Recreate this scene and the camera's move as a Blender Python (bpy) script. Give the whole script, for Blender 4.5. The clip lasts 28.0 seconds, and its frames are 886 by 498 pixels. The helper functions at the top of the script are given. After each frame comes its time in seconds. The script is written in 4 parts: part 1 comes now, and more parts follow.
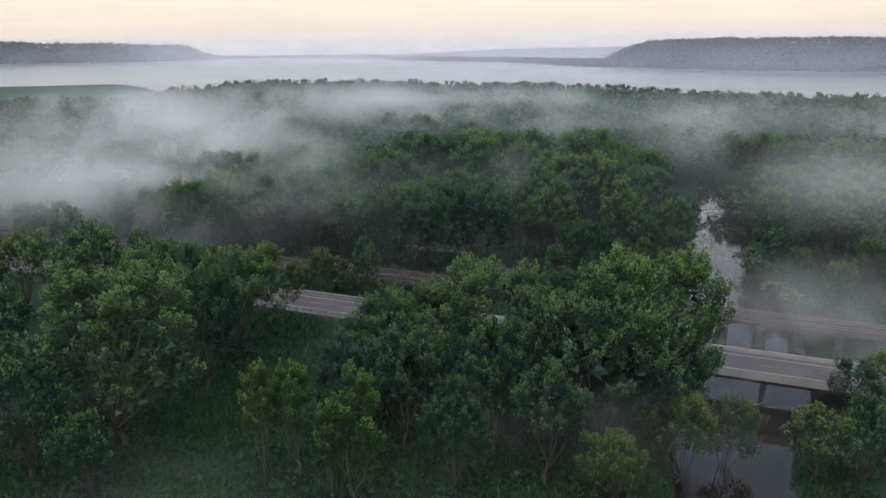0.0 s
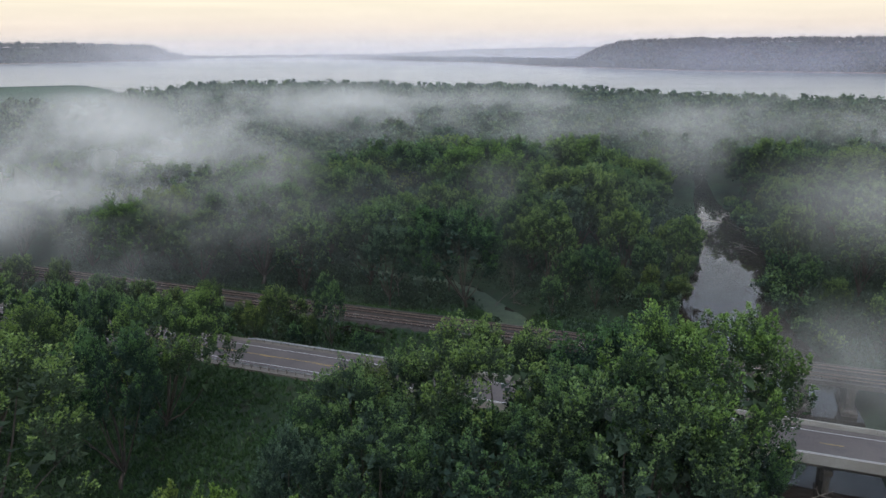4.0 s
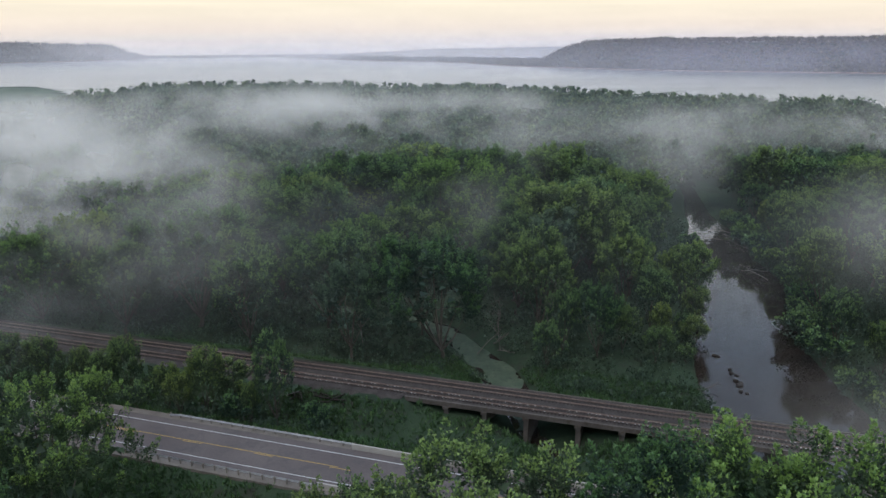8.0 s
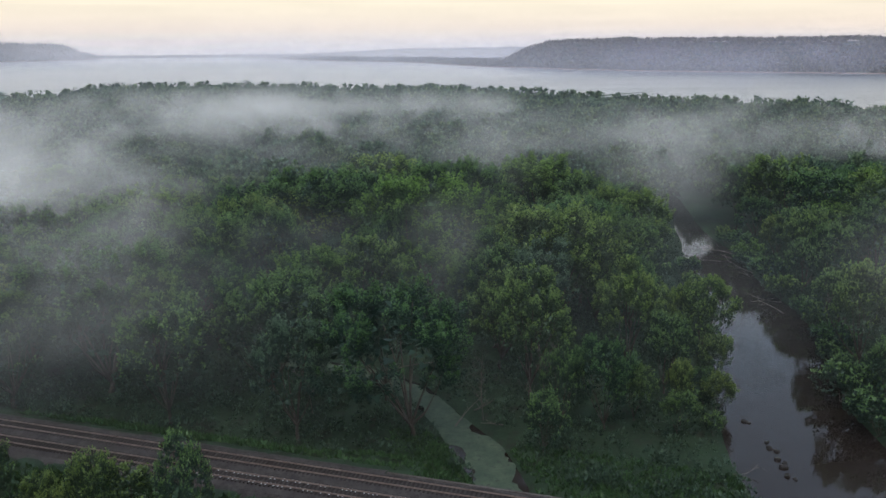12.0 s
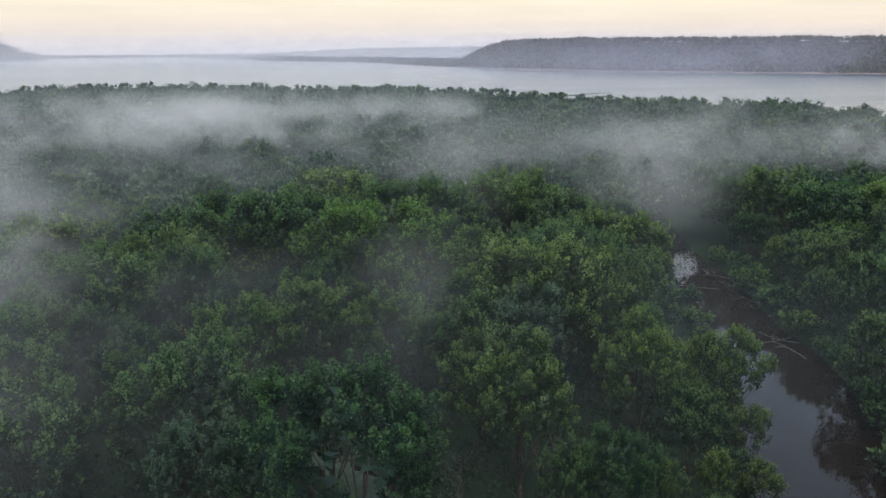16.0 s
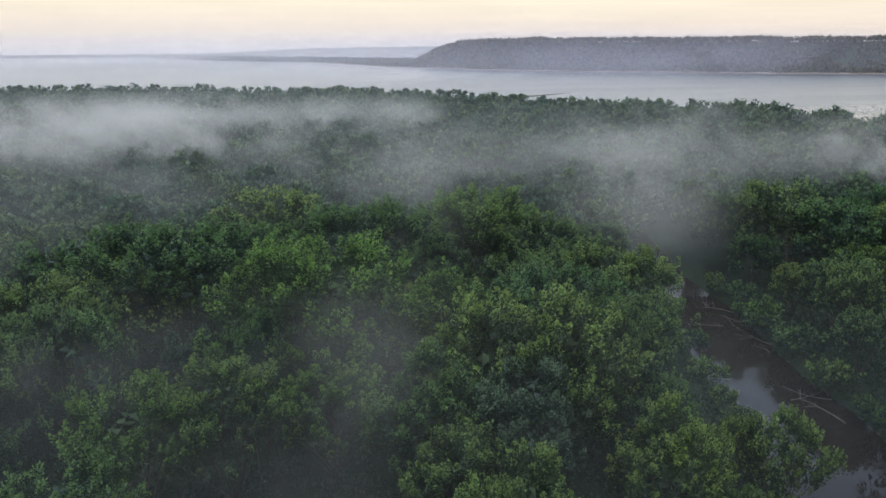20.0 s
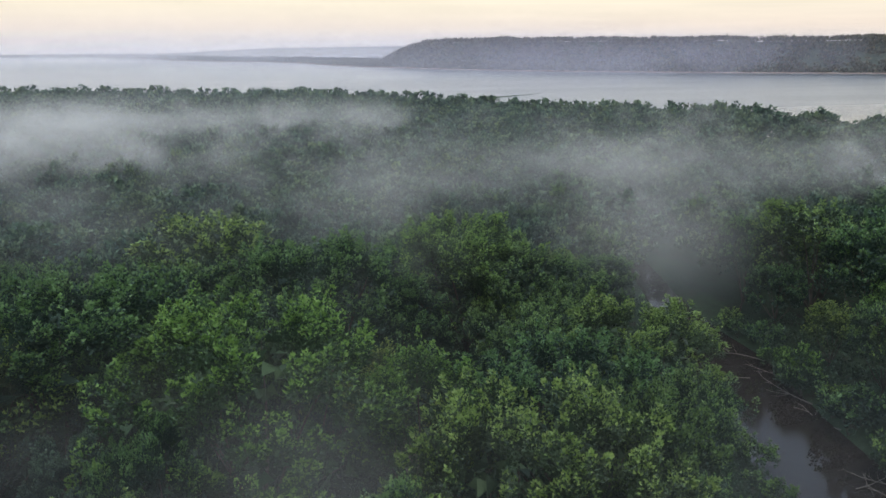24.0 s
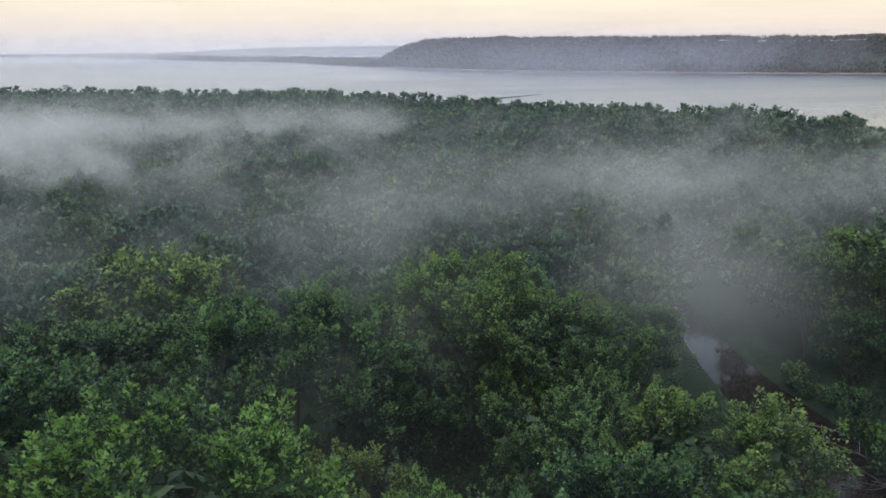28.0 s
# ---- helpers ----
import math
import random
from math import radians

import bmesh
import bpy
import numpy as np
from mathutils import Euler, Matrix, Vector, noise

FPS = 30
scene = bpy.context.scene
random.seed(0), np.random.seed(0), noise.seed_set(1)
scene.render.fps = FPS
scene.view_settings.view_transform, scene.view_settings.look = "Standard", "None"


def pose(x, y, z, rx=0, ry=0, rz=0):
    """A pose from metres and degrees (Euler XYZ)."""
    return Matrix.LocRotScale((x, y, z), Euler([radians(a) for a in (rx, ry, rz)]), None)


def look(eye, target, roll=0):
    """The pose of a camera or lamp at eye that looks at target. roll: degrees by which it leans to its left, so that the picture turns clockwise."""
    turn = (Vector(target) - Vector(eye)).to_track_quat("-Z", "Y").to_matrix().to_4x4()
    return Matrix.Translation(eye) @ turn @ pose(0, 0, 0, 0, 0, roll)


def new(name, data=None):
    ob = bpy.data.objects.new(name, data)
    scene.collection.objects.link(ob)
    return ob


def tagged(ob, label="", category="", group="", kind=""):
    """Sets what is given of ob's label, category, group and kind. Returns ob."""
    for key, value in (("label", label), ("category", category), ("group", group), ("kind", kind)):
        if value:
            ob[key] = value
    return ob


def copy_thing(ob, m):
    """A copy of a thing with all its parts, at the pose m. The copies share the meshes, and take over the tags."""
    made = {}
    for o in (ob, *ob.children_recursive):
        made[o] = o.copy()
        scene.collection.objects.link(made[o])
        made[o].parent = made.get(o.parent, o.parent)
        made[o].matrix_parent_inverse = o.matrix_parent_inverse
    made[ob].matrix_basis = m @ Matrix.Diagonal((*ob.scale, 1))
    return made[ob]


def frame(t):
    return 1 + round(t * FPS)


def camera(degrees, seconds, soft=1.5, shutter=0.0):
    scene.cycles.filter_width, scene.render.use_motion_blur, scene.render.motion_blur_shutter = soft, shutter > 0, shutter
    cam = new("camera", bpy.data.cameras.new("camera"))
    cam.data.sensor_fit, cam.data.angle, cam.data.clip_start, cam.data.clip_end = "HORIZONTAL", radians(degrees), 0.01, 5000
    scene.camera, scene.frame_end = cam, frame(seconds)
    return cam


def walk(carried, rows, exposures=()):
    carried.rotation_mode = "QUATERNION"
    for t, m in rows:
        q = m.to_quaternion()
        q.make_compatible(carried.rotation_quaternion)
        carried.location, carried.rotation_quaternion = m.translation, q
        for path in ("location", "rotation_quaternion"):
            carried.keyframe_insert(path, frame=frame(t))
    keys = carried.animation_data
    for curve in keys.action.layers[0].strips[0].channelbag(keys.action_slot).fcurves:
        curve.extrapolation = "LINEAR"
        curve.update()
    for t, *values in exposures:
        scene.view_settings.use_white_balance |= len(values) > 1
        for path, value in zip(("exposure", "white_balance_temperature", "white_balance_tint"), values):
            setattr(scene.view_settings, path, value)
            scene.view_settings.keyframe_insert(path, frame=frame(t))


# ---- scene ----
cam = camera(60.4, 28.0)
ROWS = [
    (0.0, 2.26, -0.96, 62.55, 1.04, -14.50, -0.45),
    (1.0, 1.82, 6.78, 62.51, 0.56, -14.51, -0.45),
    (2.0, 1.43, 14.57, 62.48, 0.06, -14.51, -0.44),
    (3.0, 1.09, 22.42, 62.45, -0.48, -14.52, -0.44),
    (3.5, 0.95, 26.36, 62.43, -0.76, -14.52, -0.43),
    (5.5, 0.59, 42.24, 62.37, -2.01, -14.53, -0.43),
    (6.0, 0.55, 46.23, 62.35, -2.36, -14.54, -0.42),
    (7.0, 0.54, 54.24, 62.32, -3.01, -14.54, -0.42),
    (8.0, 0.64, 62.28, 62.29, -3.59, -14.55, -0.42),
    (9.0, 0.84, 70.34, 62.25, -4.30, -14.55, -0.41),
    (10.0, 1.15, 78.41, 62.22, -4.96, -14.56, -0.41),
    (11.0, 1.57, 86.49, 62.19, -5.58, -14.57, -0.40),
    (12.0, 2.10, 94.58, 62.16, -6.38, -14.57, -0.40),
    (12.5, 2.41, 98.62, 62.14, -6.76, -14.58, -0.40),
    (14.5, 3.94, 114.78, 62.08, -8.40, -14.59, -0.39),
    (15.0, 4.40, 118.81, 62.06, -8.81, -14.59, -0.39),
    (16.0, 5.39, 126.86, 62.03, -9.57, -14.60, -0.38),
    (17.0, 6.50, 134.88, 62.00, -10.40, -14.60, -0.38),
    (18.0, 7.72, 142.88, 61.96, -11.19, -14.61, -0.37),
    (19.0, 9.04, 150.84, 61.93, -12.04, -14.62, -0.37),
    (20.0, 10.45, 158.75, 61.90, -12.90, -14.62, -0.36),
    (21.0, 11.96, 166.63, 61.87, -13.82, -14.63, -0.36),
    (22.0, 13.55, 174.44, 61.83, -14.63, -14.63, -0.36),
    (22.5, 14.38, 178.33, 61.82, -15.01, -14.64, -0.35),
    (24.5, 17.84, 193.73, 61.75, -15.42, -14.65, -0.35),
    (25.0, 18.75, 197.53, 61.74, -15.45, -14.65, -0.34),
    (26.0, 20.58, 205.08, 61.70, -15.53, -14.66, -0.34),
    (27.0, 22.45, 212.56, 61.67, -15.56, -14.66, -0.33),
    (28.0, 24.34, 219.94, 61.64, -15.55, -14.67, -0.33),
]
walk(cam, [(t, pose(x, y, z, 90 + pitch, 0, yaw) @ pose(0, 0, 0, 0, 0, roll)) for t, x, y, z, yaw, pitch, roll in ROWS])
scene.view_settings.exposure = 0.0
scene.cycles.transparent_max_bounces = 256

# ---- light: pale morning sky, sun soft behind the haze ----
SUN_ELEV, SUN_TURN = radians(66.0), radians(201.0)
world = bpy.data.worlds.new("dawn_sky")
scene.world = world
world.use_nodes = True
wt = world.node_tree
wt.nodes.clear()
w_out = wt.nodes.new("ShaderNodeOutputWorld")
w_bg = wt.nodes.new("ShaderNodeBackground")
w_bg2 = wt.nodes.new("ShaderNodeBackground")
w_add = wt.nodes.new("ShaderNodeAddShader")
w_sky = wt.nodes.new("ShaderNodeTexSky")
w_sky.sky_type, w_sky.sun_disc = "NISHITA", False
w_sky.sun_elevation, w_sky.sun_rotation = SUN_ELEV, SUN_TURN
w_sky.air_density, w_sky.dust_density = 1.0, 2.0
w_bg.inputs["Strength"].default_value = 0.03
wt.links.new(w_sky.outputs[0], w_bg.inputs["Color"])
w_tc = wt.nodes.new("ShaderNodeTexCoord")
w_sep = wt.nodes.new("ShaderNodeSeparateXYZ")
w_ramp = wt.nodes.new("ShaderNodeValToRGB")
wt.links.new(w_tc.outputs["Generated"], w_sep.inputs[0])
wt.links.new(w_sep.outputs["Z"], w_ramp.inputs[0])
SKY = [(0.0, (0.74, 0.69, 0.70)), (0.008, (0.82, 0.75, 0.72)), (0.026, (0.96, 0.82, 0.71)), (0.058, (1.02, 0.90, 0.71)),
       (0.13, (0.98, 0.92, 0.80)), (0.35, (0.54, 0.67, 0.86)), (1.0, (0.36, 0.50, 0.74))]
while len(w_ramp.color_ramp.elements) < len(SKY):
    w_ramp.color_ramp.elements.new(0.5)
for el, (p, c) in zip(w_ramp.color_ramp.elements, SKY):
    el.position, el.color = p, (*c, 1)
# faint streaks of high cloud
w_map = wt.nodes.new("ShaderNodeMapping")
w_map.inputs["Scale"].default_value = (2.0, 2.0, 40.0)
w_noise = wt.nodes.new("ShaderNodeTexNoise")
w_noise.inputs["Scale"].default_value, w_noise.inputs["Detail"].default_value = 3.0, 4.0
w_mr = wt.nodes.new("ShaderNodeMapRange")
w_mr.inputs["From Min"].default_value, w_mr.inputs["From Max"].default_value = 0.3, 0.7
w_mr.inputs["To Min"].default_value, w_mr.inputs["To Max"].default_value = 0.95, 1.04
w_mul = wt.nodes.new("ShaderNodeVectorMath")
w_mul.operation = "SCALE"
wt.links.new(w_tc.outputs["Generated"], w_map.inputs[0])
wt.links.new(w_map.outputs[0], w_noise.inputs["Vector"])
wt.links.new(w_noise.outputs[0], w_mr.inputs[0])
wt.links.new(w_ramp.outputs[0], w_mul.inputs[0])
wt.links.new(w_mr.outputs[0], w_mul.inputs["Scale"])
wt.links.new(w_mul.outputs[0], w_bg2.inputs["Color"])
w_bg2.inputs["Strength"].default_value = 0.89
wt.links.new(w_bg.outputs[0], w_add.inputs[0])
wt.links.new(w_bg2.outputs[0], w_add.inputs[1])
wt.links.new(w_add.outputs[0], w_out.inputs[0])

sun = new("sun", bpy.data.lights.new("sun", "SUN"))
sun.data.energy, sun.data.angle, sun.data.color = 1.2, radians(50), (1.0, 0.95, 0.88)
sun.matrix_world = look((0, 0, 0), (0.146, 0.38, -0.914))


# ---- materials ----
def mat(name, rough=0.9, spec=0.3):
    m = bpy.data.materials.new(name)
    m.use_nodes = True
    n = m.node_tree.nodes
    b = n["Principled BSDF"]
    b.inputs["Roughness"].default_value = rough
    b.inputs["Specular IOR Level"].default_value = spec
    return m, m.node_tree, b


def noise_node(nt, scale, detail=3.0, rough=0.55, coord="Object", stretch=None, distortion=0.0):
    tc = nt.nodes.new("ShaderNodeTexCoord")
    n = nt.nodes.new("ShaderNodeTexNoise")
    n.inputs["Scale"].default_value, n.inputs["Detail"].default_value = scale, detail
    n.inputs["Roughness"].default_value, n.inputs["Distortion"].default_value = rough, distortion
    if stretch:
        mp = nt.nodes.new("ShaderNodeMapping")
        mp.inputs["Scale"].default_value = stretch
        nt.links.new(tc.outputs[coord], mp.inputs[0])
        nt.links.new(mp.outputs[0], n.inputs["Vector"])
    else:
        nt.links.new(tc.outputs[coord], n.inputs["Vector"])
    return n


def ramp_node(nt, source, stops):
    r = nt.nodes.new("ShaderNodeValToRGB")
    while len(r.color_ramp.elements) < len(stops):
        r.color_ramp.elements.new(0.5)
    for el, (p, c) in zip(r.color_ramp.elements, stops):
        el.position, el.color = p, (*c, 1)
    nt.links.new(source, r.inputs[0])
    return r


def mix_node(nt, fac, a, b, mode="MIX"):
    m = nt.nodes.new("ShaderNodeMix")
    m.data_type, m.blend_type = "RGBA", mode
    for sock, v in ((m.inputs[0], fac), (m.inputs[6], a), (m.inputs[7], b)):
        if isinstance(v, (int, float)):
            sock.default_value = v
        elif isinstance(v, tuple):
            sock.default_value = (*v, 1)
        else:
            nt.links.new(v, sock)
    return m.outputs[2]


def bump(nt, b, source, strength, dist):
    bp = nt.nodes.new("ShaderNodeBump")
    bp.inputs["Strength"].default_value, bp.inputs["Distance"].default_value = strength, dist
    nt.links.new(source, bp.inputs["Height"])
    nt.links.new(bp.outputs[0], b.inputs["Normal"])


def surface(name, c1, c2, scale, fine, rough=0.9, spec=0.3, bump_s=0.3, bump_d=0.02, wear=None):
    """A surface with broad and fine variation between two colours, and a third in patches."""
    m, nt, b = mat(name, rough, spec)
    big, small = noise_node(nt, scale, 4), noise_node(nt, fine, 4, 0.65)
    f = nt.nodes.new("ShaderNodeMath")
    f.operation = "MULTIPLY_ADD"
    nt.links.new(small.outputs[0], f.inputs[0])
    f.inputs[1].default_value = 0.6
    f2 = nt.nodes.new("ShaderNodeMath")
    f2.operation = "MULTIPLY_ADD"
    nt.links.new(big.outputs[0], f2.inputs[0])
    f2.inputs[1].default_value, f2.inputs[2].default_value = 0.9, -0.25
    nt.links.new(f2.outputs[0], f.inputs[2])
    r = ramp_node(nt, f.outputs[0], [(0.25, c1), (0.75, c2)])
    col = r.outputs[0]
    if wear:
        patch = noise_node(nt, scale * 2.7, 5, 0.7)
        pr = ramp_node(nt, patch.outputs[0], [(0.52, (0, 0, 0)), (0.68, (1, 1, 1))])
        col = mix_node(nt, pr.outputs[0], col, wear)
    nt.links.new(col, b.inputs["Base Color"])
    if bump_s:
        bump(nt, b, small.outputs[0], bump_s, bump_d)
    return m


def leaves(name, dark, light, tip, glow=0.18, broad=0.0):
    """Leaves: each one a little different, each tree too; some light passes through."""
    m = bpy.data.materials.new(name)
    m.use_nodes = True
    nt = m.node_tree
    b = nt.nodes["Principled BSDF"]
    geo, info = nt.nodes.new("ShaderNodeNewGeometry"), nt.nodes.new("ShaderNodeObjectInfo")
    r = ramp_node(nt, geo.outputs["Random Per Island"], [(0.0, dark), (0.6, light), (0.93, light), (1.0, tip)])
    n = noise_node(nt, 0.25, 2)
    sh = ramp_node(nt, n.outputs[0], [(0.3, (0.72, 0.74, 0.70)), (0.7, (1.2, 1.2, 1.1))])
    col = mix_node(nt, 1.0, r.outputs[0], sh.outputs[0], "MULTIPLY")
    tr = ramp_node(nt, info.outputs["Random"], [(0.0, (0.60, 0.74, 0.76)), (0.35, (0.85, 0.92, 0.95)), (0.6, (1.0, 1.0, 1.0)), (0.85, (1.28, 1.18, 0.92)), (1.0, (0.95, 1.1, 0.75))])
    col = mix_node(nt, 1.0, col, tr.outputs[0], "MULTIPLY")
    if broad:
        # whole trees differ where many stand in one mass
        wide = noise_node(nt, broad, 2, 0.6)
        wr = ramp_node(nt, wide.outputs[0], [(0.34, (0.62, 0.76, 0.80)), (0.5, (1.0, 1.0, 1.0)), (0.66, (1.28, 1.2, 0.9))])
        col = mix_node(nt, 1.0, col, wr.outputs[0], "MULTIPLY")
    nt.links.new(col, b.inputs["Base Color"])
    b.inputs["Roughness"].default_value, b.inputs["Specular IOR Level"].default_value = 0.55, 0.35
    tl = nt.nodes.new("ShaderNodeBsdfTranslucent")
    nt.links.new(col, tl.inputs["Color"])
    mx = nt.nodes.new("ShaderNodeMixShader")
    mx.inputs[0].default_value = glow
    nt.links.new(b.outputs[0], mx.inputs[1])
    nt.links.new(tl.outputs[0], mx.inputs[2])
    nt.links.new(mx.outputs[0], nt.nodes["Material Output"].inputs["Surface"])
    return m


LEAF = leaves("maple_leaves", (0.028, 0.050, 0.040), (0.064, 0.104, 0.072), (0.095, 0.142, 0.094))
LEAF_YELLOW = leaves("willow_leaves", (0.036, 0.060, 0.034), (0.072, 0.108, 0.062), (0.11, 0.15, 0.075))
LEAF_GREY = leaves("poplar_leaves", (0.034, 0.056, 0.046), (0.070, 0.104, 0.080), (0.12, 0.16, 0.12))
# shoot-tip copies: light from above is put into the leaf colour
LEAF_LIT = leaves("maple_leaves_lit", (0.125, 0.208, 0.086), (0.205, 0.315, 0.118), (0.30, 0.40, 0.19), 0.25)
LEAF_YELLOW_LIT = leaves("willow_leaves_lit", (0.140, 0.205, 0.070), (0.215, 0.290, 0.098), (0.30, 0.36, 0.15), 0.25)
LEAF_GREY_LIT = leaves("poplar_leaves_lit", (0.130, 0.185, 0.125), (0.205, 0.275, 0.180), (0.31, 0.37, 0.27), 0.25)
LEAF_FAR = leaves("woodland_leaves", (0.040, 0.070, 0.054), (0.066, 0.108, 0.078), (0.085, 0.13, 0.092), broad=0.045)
# woodland copy for upper shoots, brightened as if lit from above
LEAF_FAR_LIT = leaves("woodland_leaves_lit", (0.118, 0.180, 0.115), (0.158, 0.230, 0.140), (0.19, 0.26, 0.165), 0.25, 0.045)
# lightened and greyed towards blue: part of the distance haze sits in this colour
LEAF_BLUFF_HAZED = leaves("hazed_bluff_leaves", (0.060, 0.068, 0.066), (0.118, 0.122, 0.112), (0.15, 0.13, 0.10))
GRASS = leaves("grass_blades", (0.034, 0.070, 0.032), (0.060, 0.118, 0.048), (0.10, 0.15, 0.06))
BARK = surface("bark", (0.06, 0.052, 0.045), (0.14, 0.12, 0.10), 0.6, 6.0, 0.95, 0.2, 0.6, 0.05)
DEADWOOD = surface("dead_wood", (0.10, 0.085, 0.075), (0.22, 0.19, 0.165), 0.8, 7.0, 0.9, 0.2, 0.5, 0.03)
DRIFTWOOD = surface("driftwood", (0.085, 0.074, 0.065), (0.20, 0.18, 0.16), 0.8, 7.0, 0.85, 0.2, 0.5, 0.03)
ASPHALT = surface("worn_asphalt", (0.098, 0.082, 0.080), (0.150, 0.128, 0.122), 0.12, 3.0, 0.85, 0.3, 0.2, 0.01, (0.092, 0.084, 0.083))
GRAVEL = surface("shoulder_gravel", (0.12, 0.105, 0.09), (0.23, 0.205, 0.18), 0.4, 5.0, 0.95, 0.2, 0.7, 0.05)
BALLAST = surface("rail_ballast", (0.034, 0.029, 0.027), (0.088, 0.076, 0.070), 0.5, 7.0, 0.95, 0.2, 0.9, 0.08, (0.034, 0.028, 0.025))
CONCRETE = surface("weathered_concrete", (0.062, 0.052, 0.045), (0.140, 0.122, 0.106), 0.35, 4.0, 0.9, 0.3, 0.4, 0.02, (0.062, 0.046, 0.036))
CONCRETE_PALE = surface("pale_concrete", (0.32, 0.30, 0.27), (0.46, 0.44, 0.40), 0.3, 4.0, 0.9, 0.3, 0.3, 0.01, (0.36, 0.34, 0.30))
WHITE_LINE = surface("white_line_paint", (0.50, 0.50, 0.49), (0.74, 0.74, 0.72), 0.5, 8.0, 0.8, 0.3, 0.0)
YELLOW_LINE = surface("yellow_line_paint", (0.40, 0.26, 0.07), (0.62, 0.42, 0.12), 0.5, 8.0, 0.8, 0.3, 0.0)
STEEL = surface("galvanised_steel", (0.32, 0.33, 0.34), (0.50, 0.51, 0.52), 0.8, 9.0, 0.5, 0.5, 0.1, 0.005)
STEEL.node_tree.nodes["Principled BSDF"].inputs["Metallic"].default_value = 0.7
RAIL_STEEL = surface("rusty_rail_steel", (0.15, 0.105, 0.085), (0.27, 0.20, 0.165), 0.8, 9.0, 0.6, 0.5, 0.2, 0.005)
TIE_WOOD = surface("creosoted_timber", (0.018, 0.015, 0.014), (0.050, 0.041, 0.036), 0.7, 8.0, 0.95, 0.2, 0.5, 0.02)
POST_WOOD = surface("grey_timber_post", (0.16, 0.14, 0.12), (0.28, 0.25, 0.22), 0.7, 8.0, 0.95, 0.2, 0.5, 0.02)
ROCK = surface("wet_stone", (0.022, 0.019, 0.017), (0.060, 0.052, 0.045), 0.7, 6.0, 0.75, 0.3, 0.8, 0.08)
EARTH = surface("forest_floor", (0.018, 0.032, 0.019), (0.040, 0.066, 0.034), 0.08, 1.2, 0.95, 0.2, 0.8, 0.2, (0.032, 0.034, 0.024))
MEADOW = surface("marsh_meadow", (0.038, 0.072, 0.044), (0.068, 0.112, 0.062), 0.006, 0.12, 0.95, 0.2, 0.5, 0.3, (0.05, 0.095, 0.045))
MUD = surface("river_mud", (0.10, 0.08, 0.06), (0.19, 0.155, 0.12), 0.3, 3.0, 0.7, 0.4, 0.5, 0.05)
WEED = surface("duckweed", (0.034, 0.056, 0.034), (0.098, 0.128, 0.076), 0.35, 2.0, 0.7, 0.4, 0.2, 0.01, (0.036, 0.040, 0.032))
SHORE_SAND = surface("shore_sand", (0.24, 0.18, 0.15), (0.40, 0.31, 0.27), 0.02, 0.3, 0.95, 0.2, 0.0)
HILL = surface("far_hill_woods", (0.05, 0.065, 0.05), (0.10, 0.115, 0.085), 0.004, 0.05, 1.0, 0.0, 0.0)

WATER, nt, b = mat("river_water", 0.04, 0.5)
b.inputs["IOR"].default_value = 1.33
wn = noise_node(nt, 0.004, 3, 0.5, stretch=(0.5, 2.2, 1.0))
r = ramp_node(nt, wn.outputs[0], [(0.35, (0.020, 0.015, 0.012)), (0.65, (0.028, 0.021, 0.017))])
nt.links.new(r.outputs[0], b.inputs["Base Color"])
rr = nt.nodes.new("ShaderNodeMapRange")
rr.inputs["To Min"].default_value, rr.inputs["To Max"].default_value = 0.015, 0.06
rr.inputs["From Min"].default_value, rr.inputs["From Max"].default_value = 0.40, 0.62
nt.links.new(wn.outputs[0], rr.inputs[0])
# the open lake is ruffled by the wind, the river lies calm under the trees
wg = nt.nodes.new("ShaderNodeNewGeometry")
ws = nt.nodes.new("ShaderNodeSeparateXYZ")
nt.links.new(wg.outputs["Position"], ws.inputs[0])
wr = nt.nodes.new("ShaderNodeMapRange")
wr.inputs["From Min"].default_value, wr.inputs["From Max"].default_value = 450.0, 900.0
wr.inputs["To Min"].default_value, wr.inputs["To Max"].default_value = 0.0, 0.26
nt.links.new(ws.outputs["Y"], wr.inputs[0])
wa = nt.nodes.new("ShaderNodeMath")
nt.links.new(wr.outputs[0], wa.inputs[0])
nt.links.new(rr.outputs[0], wa.inputs[1])
nt.links.new(wa.outputs[0], b.inputs["Roughness"])
nt.links.new(wa.outputs[0], b.inputs["Coat Roughness"])
b.inputs["Coat IOR"].default_value = 1.5
wc = nt.nodes.new("ShaderNodeMapRange")
wc.inputs["From Min"].default_value, wc.inputs["From Max"].default_value = 450.0, 900.0
nt.links.new(ws.outputs["Y"], wc.inputs[0])
nt.links.new(wc.outputs[0], b.inputs["Coat Weight"])
rip = noise_node(nt, 0.7, 3, 0.5, stretch=(1.0, 0.6, 1.0))
bump(nt, b, rip.outputs[0], 0.03, 0.05)
wb = nt.nodes.new("ShaderNodeMapRange")
wb.inputs["From Min"].default_value, wb.inputs["From Max"].default_value = 150.0, 260.0
wb.inputs["To Min"].default_value, wb.inputs["To Max"].default_value = 0.006, 0.0
nt.links.new(ws.outputs["Y"], wb.inputs[0])
nt.links.new(wb.outputs[0], nt.nodes["Bump"].inputs["Strength"])


